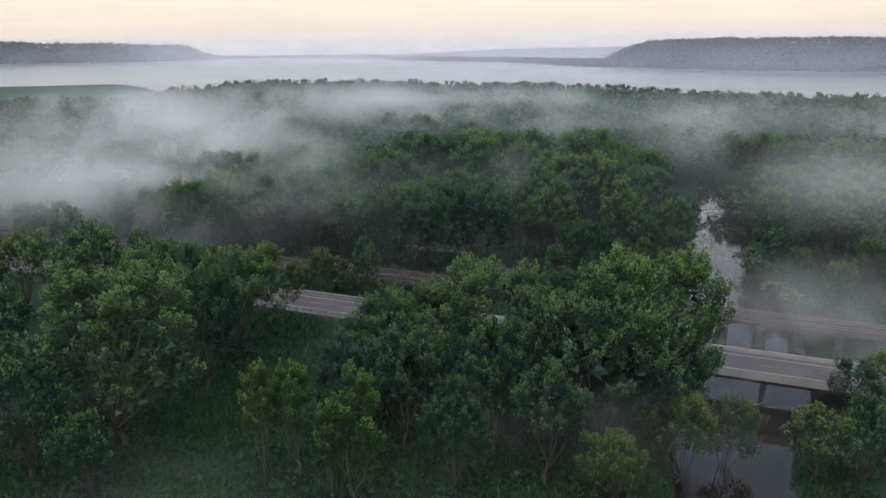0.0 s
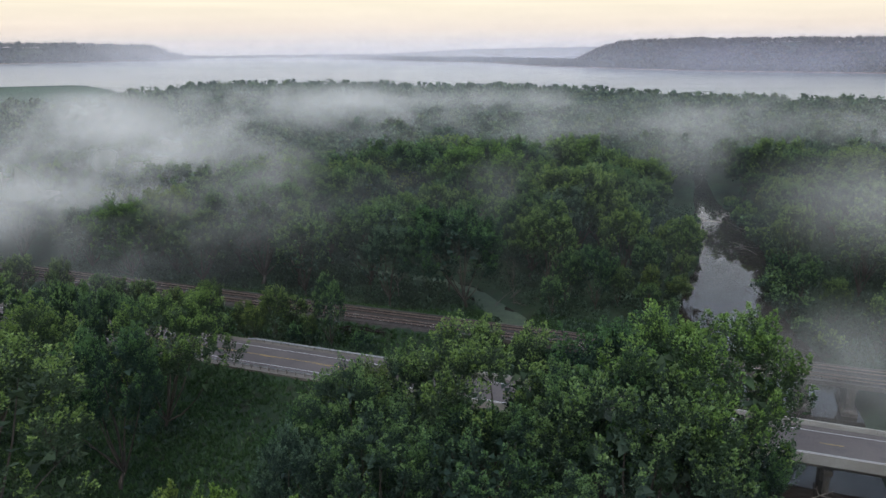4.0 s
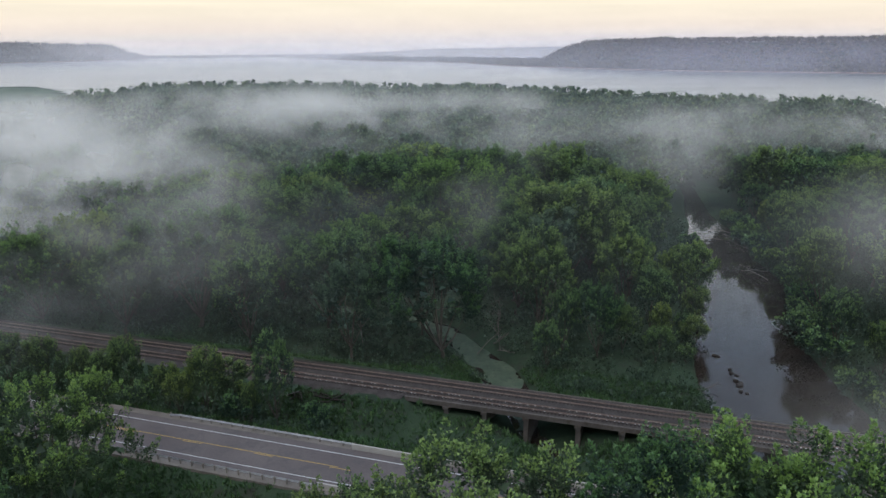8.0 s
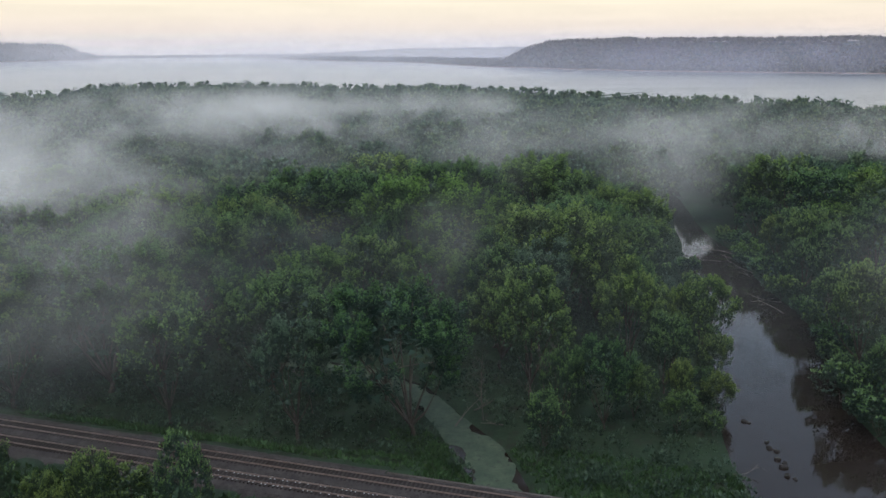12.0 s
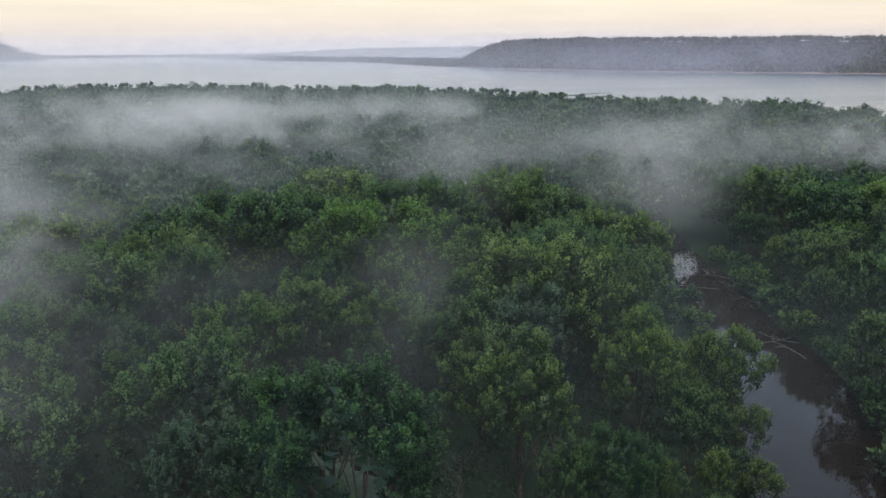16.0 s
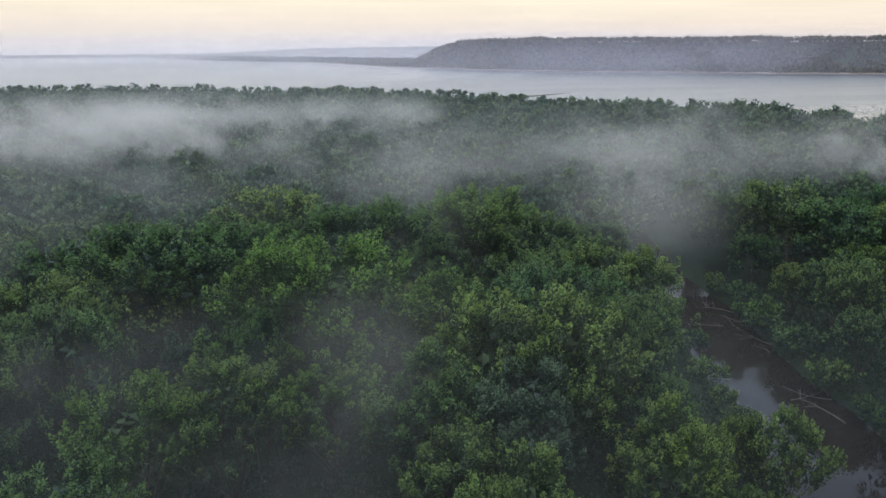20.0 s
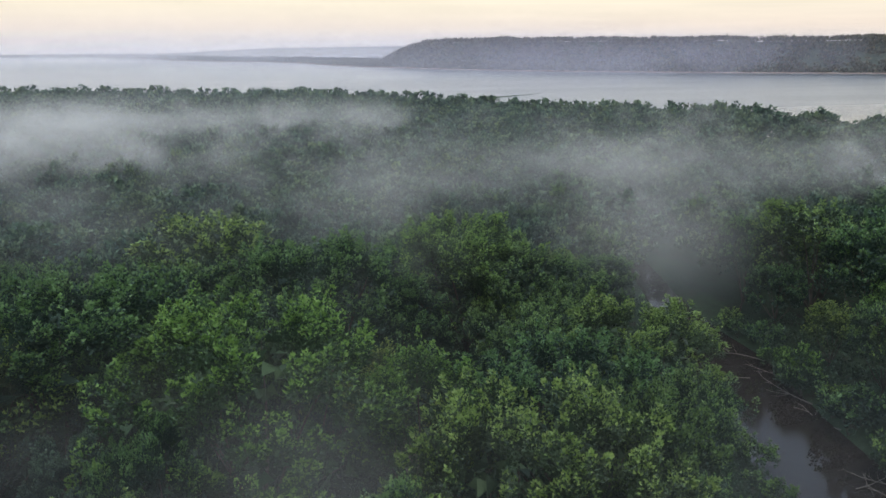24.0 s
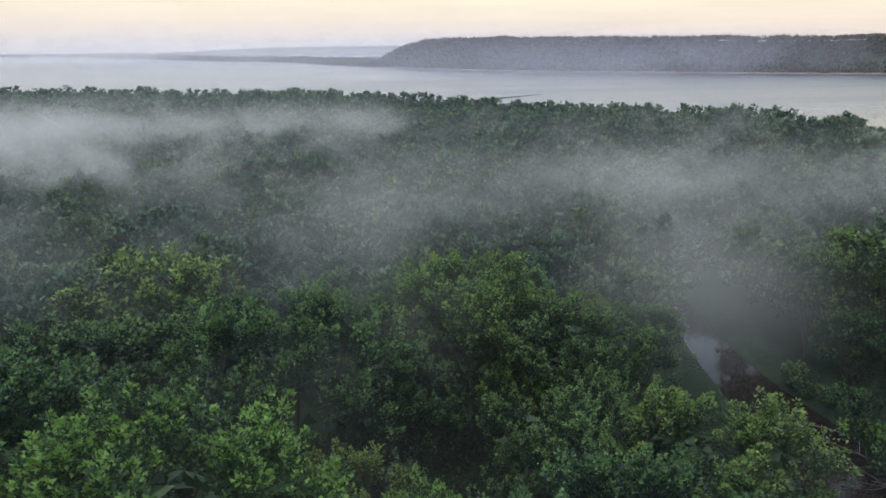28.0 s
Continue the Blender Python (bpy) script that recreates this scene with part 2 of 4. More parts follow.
def mist_material(name, density, size, low, high, reach, soft=0.0, tint=(0.90, 0.91, 0.92), through_share=0.25):
    """Thin water droplets: pale, lit from all round, thicker and thinner in wisps, thinning to nothing at the bank's edge."""
    m = bpy.data.materials.new(name)
    m.use_nodes = True
    nt = m.node_tree
    nt.nodes.clear()

    def node(kind, **put_in):
        nd = nt.nodes.new(kind)
        for key, val in put_in.items():
            sock = nd.inputs[key.replace("_", " ")]
            if hasattr(val, "is_linked"):
                nt.links.new(val, sock)
            else:
                sock.default_value = val
        return nd

    def maths(op, a, b):
        nd = nt.nodes.new("ShaderNodeMath")
        nd.operation = op
        for sock, val in zip(nd.inputs, (a, b)):
            if hasattr(val, "is_linked"):
                nt.links.new(val, sock)
            else:
                sock.default_value = val
        return nd.outputs[0]

    geo, tc = node("ShaderNodeNewGeometry"), node("ShaderNodeTexCoord")
    mp = node("ShaderNodeMapping", Vector=geo.outputs["Position"], Scale=(0.85, 0.7, 1.25), Rotation=(0.0, 0.0, 0.5))
    big = node("ShaderNodeTexNoise", Vector=mp.outputs[0], Scale=1.0 / size, Detail=2.0, Roughness=0.5, Distortion=0.4)
    wisps = node("ShaderNodeTexNoise", Vector=mp.outputs[0], Scale=3.6 / size, Detail=2.0, Roughness=0.55, Distortion=0.8)
    both = maths("ADD", big.outputs[0], maths("MULTIPLY", maths("SUBTRACT", wisps.outputs[0], 0.5), 0.42))
    mr = node("ShaderNodeMapRange", Value=both, From_Min=low, From_Max=high)
    mr.interpolation_type = "SMOOTHSTEP"
    dv = nt.nodes.new("ShaderNodeVectorMath")
    dv.operation = "MULTIPLY"
    dv.inputs[1].default_value = (1.0 / reach[0], 1.0 / reach[1], 1.0 / reach[2])
    nt.links.new(tc.outputs["Object"], dv.inputs[0])
    ln = nt.nodes.new("ShaderNodeVectorMath")
    ln.operation = "LENGTH"
    nt.links.new(dv.outputs[0], ln.inputs[0])
    fall = node("ShaderNodeMapRange", Value=ln.outputs["Value"], From_Min=1.0, From_Max=soft)
    fall.interpolation_type = "SMOOTHSTEP"
    amount = maths("MULTIPLY", maths("MULTIPLY", mr.outputs[0], fall.outputs[0]), density)
    d, t, tr = node("ShaderNodeBsdfDiffuse", Color=(*tint, 1)), node("ShaderNodeBsdfTranslucent", Color=(*tint, 1)), node("ShaderNodeBsdfTransparent")
    half = nt.nodes.new("ShaderNodeMixShader")
    half.inputs[0].default_value = through_share
    nt.links.new(d.outputs[0], half.inputs[1])
    nt.links.new(t.outputs[0], half.inputs[2])
    mx = nt.nodes.new("ShaderNodeMixShader")
    nt.links.new(amount, mx.inputs[0])
    nt.links.new(tr.outputs[0], mx.inputs[1])
    nt.links.new(half.outputs[0], mx.inputs[2])
    out = node("ShaderNodeOutputMaterial")
    nt.links.new(mx.outputs[0], out.inputs["Surface"])
    return m


# ---- mesh tools ----
def mesh_np(name, verts, faces, material, smooth=False, second=None, which=None):
    """A mesh from arrays: verts (n, 3), faces (m, 3 or 4)."""
    verts, faces = np.asarray(verts, np.float32), np.asarray(faces, np.int32)
    k = faces.shape[1]
    me = bpy.data.meshes.new(name)
    me.vertices.add(len(verts))
    me.vertices.foreach_set("co", verts.ravel())
    me.loops.add(faces.size)
    me.loops.foreach_set("vertex_index", faces.ravel())
    me.polygons.add(len(faces))
    me.polygons.foreach_set("loop_start", np.arange(0, faces.size, k, dtype=np.int32))
    me.polygons.foreach_set("use_smooth", np.full(len(faces), smooth))
    me.update(calc_edges=True)
    me.materials.append(material)
    if second:
        me.materials.append(second)
        me.polygons.foreach_set("material_index", np.asarray(which, np.int32))
    return me


def part(name, me, parent=None, label="", m=None):
    ob = new(name, me)
    if parent:
        ob.parent = parent
    if m is not None:
        ob.matrix_basis = m
    return tagged(ob, label)


def thing(name, label, category, group="", m=None, kind=""):
    ob = new(name)
    ob.empty_display_size = 0.5
    if m is not None:
        ob.matrix_basis = m
    return tagged(ob, label, category, group, kind)


def box_np(x0, y0, z0, x1, y1, z1, bevel=0.0):
    """Vertices and quads of a box whose top edges are chamfered."""
    b = bevel
    v = [(x0, y0, z0), (x1, y0, z0), (x1, y1, z0), (x0, y1, z0),
         (x0, y0, z1 - b), (x1, y0, z1 - b), (x1, y1, z1 - b), (x0, y1, z1 - b)]
    f = [(3, 2, 1, 0), (0, 1, 5, 4), (1, 2, 6, 5), (2, 3, 7, 6), (3, 0, 4, 7)]
    if b:
        v += [(x0 + b, y0 + b, z1), (x1 - b, y0 + b, z1), (x1 - b, y1 - b, z1), (x0 + b, y1 - b, z1)]
        f += [(4, 5, 9, 8), (5, 6, 10, 9), (6, 7, 11, 10), (7, 4, 8, 11), (8, 9, 10, 11)]
    else:
        f += [(4, 5, 6, 7)]
    return np.array(v, float), np.array(f)


def join_np(pieces):
    vs, fs, n = [], [], 0
    for v, f in pieces:
        vs.append(v)
        fs.append(f + n)
        n += len(v)
    return np.concatenate(vs), np.concatenate(fs)


def sweep_np(profile, s_values, closed=False):
    """A profile of (d, z) points carried along the s axis."""
    p = np.array(profile, float)
    n, k = len(s_values), len(p)
    v = np.zeros((n, k, 3))
    v[:, :, 0] = np.asarray(s_values)[:, None]
    v[:, :, 1], v[:, :, 2] = p[None, :, 0], p[None, :, 1]
    kk = k if closed else k - 1
    i, j = np.meshgrid(np.arange(n - 1), np.arange(kk), indexing="ij")
    a, bq = i * k + j, i * k + (j + 1) % k
    f = np.stack([a, a + k, bq + k, bq], -1).reshape(-1, 4)
    return v.reshape(-1, 3), f


def tube_np(points, radii, sides=6):
    """A tapering limb along a line of points."""
    pts, rad = np.array(points, float), np.array(radii, float)
    d = np.gradient(pts, axis=0)
    d /= np.linalg.norm(d, axis=1)[:, None] + 1e-9
    ref = np.where(np.abs(d[:, 2:3]) > 0.9, [[1.0, 0, 0]], [[0, 0, 1.0]])
    u = np.cross(d, ref)
    u /= np.linalg.norm(u, axis=1)[:, None] + 1e-9
    w = np.cross(d, u)
    a = np.linspace(0, 2 * np.pi, sides, endpoint=False)
    v = pts[:, None] + rad[:, None, None] * (np.cos(a)[None, :, None] * u[:, None] + np.sin(a)[None, :, None] * w[:, None])
    n = len(pts)
    i, j = np.meshgrid(np.arange(n - 1), np.arange(sides), indexing="ij")
    q = i * sides + j
    q2 = i * sides + (j + 1) % sides
    return v.reshape(-1, 3), np.stack([q, q2, q2 + sides, q + sides], -1).reshape(-1, 4)


# ---- the plan ----
ROAD_Z, RAIL_Z = 6.0, 5.9
ANGLE = -22.3
UX, UY = math.cos(radians(ANGLE)), math.sin(radians(ANGLE))
ROAD_AT = pose(0, 155.1, 0, 0, 0, ANGLE)
RAIL_AT = pose(0, 186.3, 0, 0, 0, ANGLE)
ROAD_BRIDGE, RAIL_BRIDGE = (14.0, 96.0), (3.3, 98.0)
RIVER = np.array([(20, -60), (30, 30), (38, 80), (45, 108), (56, 132), (67, 165), (70, 190), (76, 212), (84, 228), (93, 248), (98, 268), (103, 290),
                  (111, 315), (118, 345), (135, 400), (165, 490), (178, 530)], float)
RIVER_HALF = np.array([9, 9, 8, 9, 12, 13.5, 13, 11.5, 11.5, 11, 10, 9, 8, 4.5, 3, 3, 2], float)
SLOUGH = np.array([(-16, 245), (-6, 241), (4, 235), (11, 227), (16, 215), (20, 203), (22, 192), (22, 178), (27, 165), (36, 152)], float)
SLOUGH_HALF = np.array([2.5, 3, 2.5, 3.0, 3.2, 3.6, 3.2, 1.6, 1.2, 1.0], float)
SHORE = np.array([(-4000, 1900), (-1500, 1700), (-940, 1580), (-728, 1700), (-560, 1420), (-440, 1170), (-150, 1130), (0, 1080), (140, 1010), (225, 850),
                  (285, 720), (345, 660), (385, 570), (520, 490), (800, 420), (1600, 330), (5000, 200)], float)


def along(x, y, line, half):
    """Signed clearance from a winding water's edge: below zero is water."""
    x, y = np.asarray(x, float), np.asarray(y, float)
    best = np.full(x.shape, 1e9)
    for (ax, ay), (bx, by), ha, hb in zip(line[:-1], line[1:], half[:-1], half[1:]):
        t = np.clip(((x - ax) * (bx - ax) + (y - ay) * (by - ay)) / ((bx - ax) ** 2 + (by - ay) ** 2), 0, 1)
        best = np.minimum(best, np.hypot(x - ax - t * (bx - ax), y - ay - t * (by - ay)) - (ha + t * (hb - ha)))
    return best


def frame_sd(x, y, y0):
    """Along and across a line that starts at (0, y0) and runs at ANGLE."""
    return x * UX + (y - y0) * UY, -x * UY + (y - y0) * UX


def wobble(x, y, size, seed=0.0):
    return (np.sin(x / size + seed) + np.sin(y / size * 1.13 + 1.7 + seed) + np.sin((x + y) / size * 0.61 + 4.1 * seed)
            + np.sin((x - 1.4 * y) / size * 0.47 + 2.2 + seed)) / 4


def land_height(x, y):
    x, y = np.asarray(x, float), np.asarray(y, float)
    z = 1.5 + 0.5 * wobble(x, y, 9.0) + 0.5 * wobble(x, y, 31.0, 2.0)
    for y0, top, half, gap in ((155.1, ROAD_Z - 0.12, 6.4, ROAD_BRIDGE), (186.3, RAIL_Z - 0.35, 6.0, RAIL_BRIDGE)):
        s, d = frame_sd(x, y, y0)
        out = np.maximum(np.abs(d) - half, 0)
        end = np.maximum(np.minimum(s - gap[0], gap[1] - s), 0)
        z = np.maximum(z, top - 0.5 * out - 0.75 * end - 0.06 * wobble(x, y, 2.0))
    s, d = frame_sd(x, y, 186.3)
    z = z + 2.3 * np.exp(-(d / 13.0) ** 2) * np.clip((56 - s) / 8, 0, 1) * np.clip((s + 12) / 10, 0, 1) * (np.abs(d) < 40) * (z < 3.5)
    edge = np.minimum(along(x, y, RIVER, RIVER_HALF), along(x, y, SLOUGH, SLOUGH_HALF))
    edge = edge + 0.8 * wobble(x, y, 5.0, 1.0)
    z = np.minimum(z, np.maximum(0.55 * edge, -2.0))
    lake = np.interp(x, SHORE[:, 0], SHORE[:, 1]) - y + 14 * wobble(x, y, 60.0, 3.0)
    z = np.minimum(z, np.clip(0.03 * lake, -2.0, 1e9) + 0.0)
    return z


def far_rise(x, y):
    """The far reach of the lake, drawn nearer than it is, climbs to keep its place under the skyline."""
    d = np.hypot(x, y)
    return 36.0 * np.clip((d - 2500.0) / 2200.0, 0, 1) ** 1.4


def axis(*spans):
    return np.concatenate([np.arange(a, b, s) for a, b, s in spans])


def sheet(xs, ys, height):
    X, Y = np.meshgrid(xs, ys)
    v = np.stack([X, Y, height(X, Y)], -1).reshape(-1, 3)
    n = len(xs)
    i, j = np.meshgrid(np.arange(len(ys) - 1), np.arange(n - 1), indexing="ij")
    q = i * n + j
    return v, np.stack([q, q + 1, q + n + 1, q + n], -1).reshape(-1, 4)


# ---- ground and water ----
gx = axis((-4600, -1000, 300), (-1000, -300, 50), (-300, -100, 12), (-100, 150, 2.4), (150, 330, 9), (330, 1000, 50), (1000, 4700, 300))
gy = axis((-900, -100, 100), (-100, 60, 12), (60, 260, 2.4), (260, 400, 4), (400, 900, 20), (900, 1900, 50), (1900, 4800, 300))
gv, gf = sheet(gx, gy, land_height)
ground = tagged(new("ground", mesh_np("ground", gv, gf, EARTH, True)), "dark leaf-strewn bottomland soil under the trees", "ground", kind="structure")
wx = axis((-4600, 4700, 60))
wv, wf = sheet(wx, axis((-900, 4790, 60)), lambda x, y: far_rise(x, y))
tagged(new("water", mesh_np("water", wv, wf, WATER, True)), "still brown river opening into a wide pale lake", "water", kind="structure")

# ---- far shores ----
def ridge(name, line, heights, depth, label, crown, seed, crowns=True, material=None):
    """A wooded bluff: a hillside that climbs from the shore to a level top, covered with crowns."""
    rng = np.random.default_rng(seed)
    line, heights = np.array(line, float), np.array(heights, float)
    seg = np.r_[0, np.cumsum(np.hypot(*np.diff(line, axis=0).T))]
    n, k = int(seg[-1] / (12 if crowns else 40)), 16
    s = np.linspace(0, seg[-1], n)
    x, y, h = (np.interp(s, seg, c) for c in (line[:, 0], line[:, 1], heights))
    tx, ty = np.gradient(x), np.gradient(y)
    tl = np.hypot(tx, ty)
    nx, ny = -ty / tl, tx / tl
    side = np.sign((nx * x + ny * y).mean())
    nx, ny = nx * side, ny * side
    q = np.linspace(0, 1, k)
    rise = np.where(q < 0.62, 0.5 - 0.5 * np.cos(np.pi * q / 0.62), 1.0)
    fold = 0.10 * np.sin(s / 90.0 + seed) + 0.07 * np.sin(s / 37.0 + 2 * seed)
    X = x[:, None] + nx[:, None] * depth * (q[None] + fold[:, None] * q[None])
    Y = y[:, None] + ny[:, None] * depth * (q[None] + fold[:, None] * q[None])
    base = far_rise(x, y)[:, None]
    Z = base - 2 + (h[:, None] * (1 + 0.010 * np.sin(s / 61.0 + seed)[:, None]) + 2) * rise[None] * (1 + 0.012 * np.sin(s[:, None] / 30.0 + 3 * q[None]))
    i, j = np.meshgrid(np.arange(n - 1), np.arange(k - 1), indexing="ij")
    a = i * k + j
    faces = np.stack([a, a + k, a + k + 1, a + 1], -1).reshape(-1, 4)
    body = tagged(new(name, mesh_np(name, np.stack([X, Y, Z], -1).reshape(-1, 3), faces, material or HILL, True)), label, "hill", kind="structure")
    if crowns:
        sh = np.stack([np.stack([x - 5 * nx, y - 5 * ny, base[:, 0] - 0.5], 1), np.stack([x + 1 * nx, y + 1 * ny, base[:, 0] + 2.6], 1)], 1)
        a = np.arange(n - 1) * 2
        part("shore", mesh_np("shore", sh.reshape(-1, 3), np.stack([a, a + 2, a + 3, a + 1], 1), SHORE_SAND), body, "narrow pinkish sand shore")
        m = int(seg[-1] / crown * depth / crown * 1.15)
        fi, fj = rng.uniform(0, n - 1.01, m), rng.uniform(0.2, k * 0.78, m)
        i0, j0 = fi.astype(int), fj.astype(int)
        di, dj = fi - i0, fj - j0
        P = np.stack([X, Y, Z], -1)
        c = (P[i0, j0] * ((1 - di) * (1 - dj))[:, None] + P[i0 + 1, j0] * (di * (1 - dj))[:, None]
             + P[i0, j0 + 1] * ((1 - di) * dj)[:, None] + P[i0 + 1, j0 + 1] * (di * dj)[:, None])
        size = crown * rng.uniform(0.55, 1.0, m)
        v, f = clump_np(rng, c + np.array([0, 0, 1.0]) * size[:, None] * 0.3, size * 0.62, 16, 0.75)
        woods = part("bluff_woods", mesh_np("bluff_woods", v, f, LEAF_BLUFF_HAZED), body)
        woods["kind"] = "stuff"
    return body


def clump_np(rng, centres, radius, per, leaf):
    """Round masses of leaf sprays: per sprays on each centre."""
    m = len(centres)
    c, rad = np.repeat(centres, per, 0), np.repeat(radius, per)
    d = rng.normal(size=(m * per, 3))
    d[:, 2] = np.abs(d[:, 2]) * 0.9 - 0.25
    d /= np.linalg.norm(d, axis=1)[:, None]
    p = c + d * (rad * rng.uniform(0.75, 1.1, m * per))[:, None]
    up = d * 0.55 + np.array([0, 0, 0.75]) + rng.normal(size=d.shape) * 0.35
    return kites_np(rng, p, up, rad * leaf * rng.uniform(0.7, 1.4, m * per), 0.75)


def kites_np(rng, p, way, length, wide, face=None):
    """Leaves: slim blades that start at p, point along way and turn their face as asked."""
    n = len(p)
    way = way / (np.linalg.norm(way, axis=1)[:, None] + 1e-9)
    side = np.cross(way, rng.normal(size=(n, 3)) if face is None else face)
    side /= np.linalg.norm(side, axis=1)[:, None] + 1e-9
    L = length[:, None]
    v = np.stack([p + side * L * wide * 0.55, p + way * L, p - side * L * wide * 0.55 + way * L * 0.15], 1)
    return v.reshape(-1, 3), np.arange(3 * n).reshape(-1, 3)


ridge("bluff", [(300, 3560), (400, 3200), (462, 3010), (515, 2930), (570, 2850), (700, 2600), (880, 2320), (1250, 1930), (1700, 1600), (2600, 1250)],
      [3, 8, 14, 56, 84, 88, 84, 80, 78, 80], 330, "long wooded bluff with a level top across the lake", 15, 3)
ridge("far_bluff", [(-1290, 4330), (-1345, 4270), (-1640, 3900), (-2000, 3500), (-2800, 3100), (-3600, 2800)], [3, 60, 70, 80, 88, 92], 420,
      "hazy blue wooded bluff ending in a point", 26, 5)
ridge("wooded_point", [(-600, 4560), (-420, 4300), (-150, 3950), (200, 3650), (420, 3400), (700, 3200)], [1, 2, 4, 6, 7, 8], 150,
      "low wooded point reaching into the lake", 18, 8)
ridge("far_hills", [(-3400, 3300), (-2200, 4250), (-1200, 4590), (-300, 4690), (300, 4660), (900, 4540), (2000, 4150)], [44, 30, 14, 18, 44, 50, 60], 40,
      "pale blue line of hills on the horizon", 30, 11, False)

# ---- road, bridge and railway ----
def strip_np(d0, d1, z, s0, s1, step=4.0):
    s = np.linspace(s0, s1, max(2, int((s1 - s0) / step) + 1))
    return sweep_np([(d0, z), (d1, z)], s)


def slab(d0, d1, z0, z1, s0, s1, step=4.0):
    s = np.linspace(s0, s1, max(2, int((s1 - s0) / step) + 1))
    v, f = sweep_np([(d0, z0), (d0, z1), (d1, z1), (d1, z0)], s, True)
    n = len(v)
    return v, np.concatenate([f, [[0, 1, 2, 3], [n - 1, n - 2, n - 3, n - 4]]])


road = tagged(new("road", mesh_np("road", *slab(-5.2, 5.2, ROAD_Z - 0.35, ROAD_Z, -400, 260), ASPHALT)), "worn grey asphalt two-lane road", "road", kind="structure")
road.matrix_basis = ROAD_AT
for d, w in ((3.55, 0.14), (-3.55, 0.14)):
    part("edge_line", mesh_np("edge_line", *strip_np(d - w / 2, d + w / 2, ROAD_Z + 0.012, -400, 260), WHITE_LINE), road, "faded white edge line")
part("centre_line", mesh_np("centre_line", *strip_np(0.10, 0.22, ROAD_Z + 0.012, -400, -9), YELLOW_LINE), road, "faded yellow centre line")
for k in range(24):
    a = -120 + 12.2 * k
    part("centre_dash", mesh_np("centre_dash", *strip_np(-0.22, -0.10, ROAD_Z + 0.012, a, a + 3.2), YELLOW_LINE), road, "faded yellow dashed line")
for d0, d1 in ((5.2, 6.6), (-6.6, -5.2)):
    for a, e in ((-400, ROAD_BRIDGE[0]), (ROAD_BRIDGE[1], 260)):
        sh = tagged(new("road_shoulder", mesh_np("road_shoulder", *slab(d0 + 0.004, d1, ROAD_Z - 0.5, ROAD_Z - 0.03, a, e), GRAVEL)), "pale gravel shoulder beside the road", "shoulder", kind="structure")
        sh.matrix_basis = ROAD_AT

bridge = thing("road_bridge", "pale concrete road bridge with low parapets over the river", "bridge", m=ROAD_AT)
part("deck", mesh_np("deck", *slab(-5.35, 5.35, ROAD_Z - 0.75, ROAD_Z - 0.36, ROAD_BRIDGE[0] - 1, ROAD_BRIDGE[1] + 1), CONCRETE), bridge)
for sg in (-1, 1):
    v, f = sweep_np([(sg * 5.22, ROAD_Z - 0.3), (sg * 5.26, ROAD_Z + 0.55), (sg * 5.30, ROAD_Z + 0.80), (sg * 5.56, ROAD_Z + 0.80), (sg * 5.60, ROAD_Z - 0.78), (sg * 5.36, ROAD_Z - 0.78)][::sg],
                    np.linspace(-9.3, 104, 30), True)
    n = len(v)
    f = np.concatenate([f, [[0, 1, 2, 3], [0, 3, 4, 5], [n - 1, n - 4, n - 5, n - 6], [n - 1, n - 2, n - 3, n - 4]]])
    part("parapet", mesh_np("parapet", v, f, CONCRETE_PALE), bridge, "pale concrete parapet")
for k in range(5):
    d = -4.2 + 2.1 * k
    part("girder", mesh_np("girder", *slab(d - 0.25, d + 0.25, ROAD_Z - 1.75, ROAD_Z - 0.752, ROAD_BRIDGE[0], ROAD_BRIDGE[1], 20), CONCRETE), bridge)
for s in (40.0, 64.0, 86.0):
    pier = part("pier", mesh_np("pier", *box_np(s - 0.55, -5.0, ROAD_Z - 2.6, s + 0.55, 5.0, ROAD_Z - 1.752, 0.06), CONCRETE), bridge)
    for d in (-3.8, 0.0, 3.8):
        v, f = tube_np([(s, d, -2.5), (s, d, ROAD_Z - 2.55)], [0.45, 0.45], 12)
        part("column", mesh_np("column", v, f, CONCRETE, True), pier)
for s in ROAD_BRIDGE:
    part("abutment", mesh_np("abutment", *box_np(s - 0.8, -5.6, -1.0, s + 0.8, 5.6, ROAD_Z - 0.77, 0.05), CONCRETE), bridge)


def guardrail(d, s0, s1, label):
    g = thing("guardrail", label, "guardrail", "guardrails along the road", ROAD_AT)
    sg = 1 if d > 0 else -1
    prof = [(d, 0.42), (d - sg * 0.05, 0.48), (d, 0.54), (d, 0.60), (d - sg * 0.05, 0.66), (d, 0.72), (d + sg * 0.012, 0.72), (d - sg * 0.038, 0.66), (d + sg * 0.012, 0.60), (d + sg * 0.012, 0.54), (d - sg * 0.038, 0.48), (d + sg * 0.012, 0.42)]
    s = np.linspace(s0, s1, int((s1 - s0) / 2) + 2)
    v, f = sweep_np([(a, ROAD_Z + z) for a, z in prof], s, True)
    if s0 < -20:
        v[:12, 2] -= 0.25
    part("rail_beam", mesh_np("rail_beam", v, f, STEEL), g, "dull galvanised W-shaped beam")
    me = mesh_np("post", *box_np(-0.08, -0.10, ROAD_Z - 0.7, 0.08, 0.10, ROAD_Z + 0.74, 0.02), POST_WOOD)
    for k in range(int((s1 - s0) / 1.9) + 1):
        part("post", me, g, m=pose(s0 + 0.1 + 1.9 * k, d + sg * 0.13, 0))


guardrail(5.75, -41.5, -9.0, "galvanised steel guardrail on short timber posts beside the road")
guardrail(-5.75, -46.0, -9.0, "galvanised steel guardrail on short timber posts beside the road")

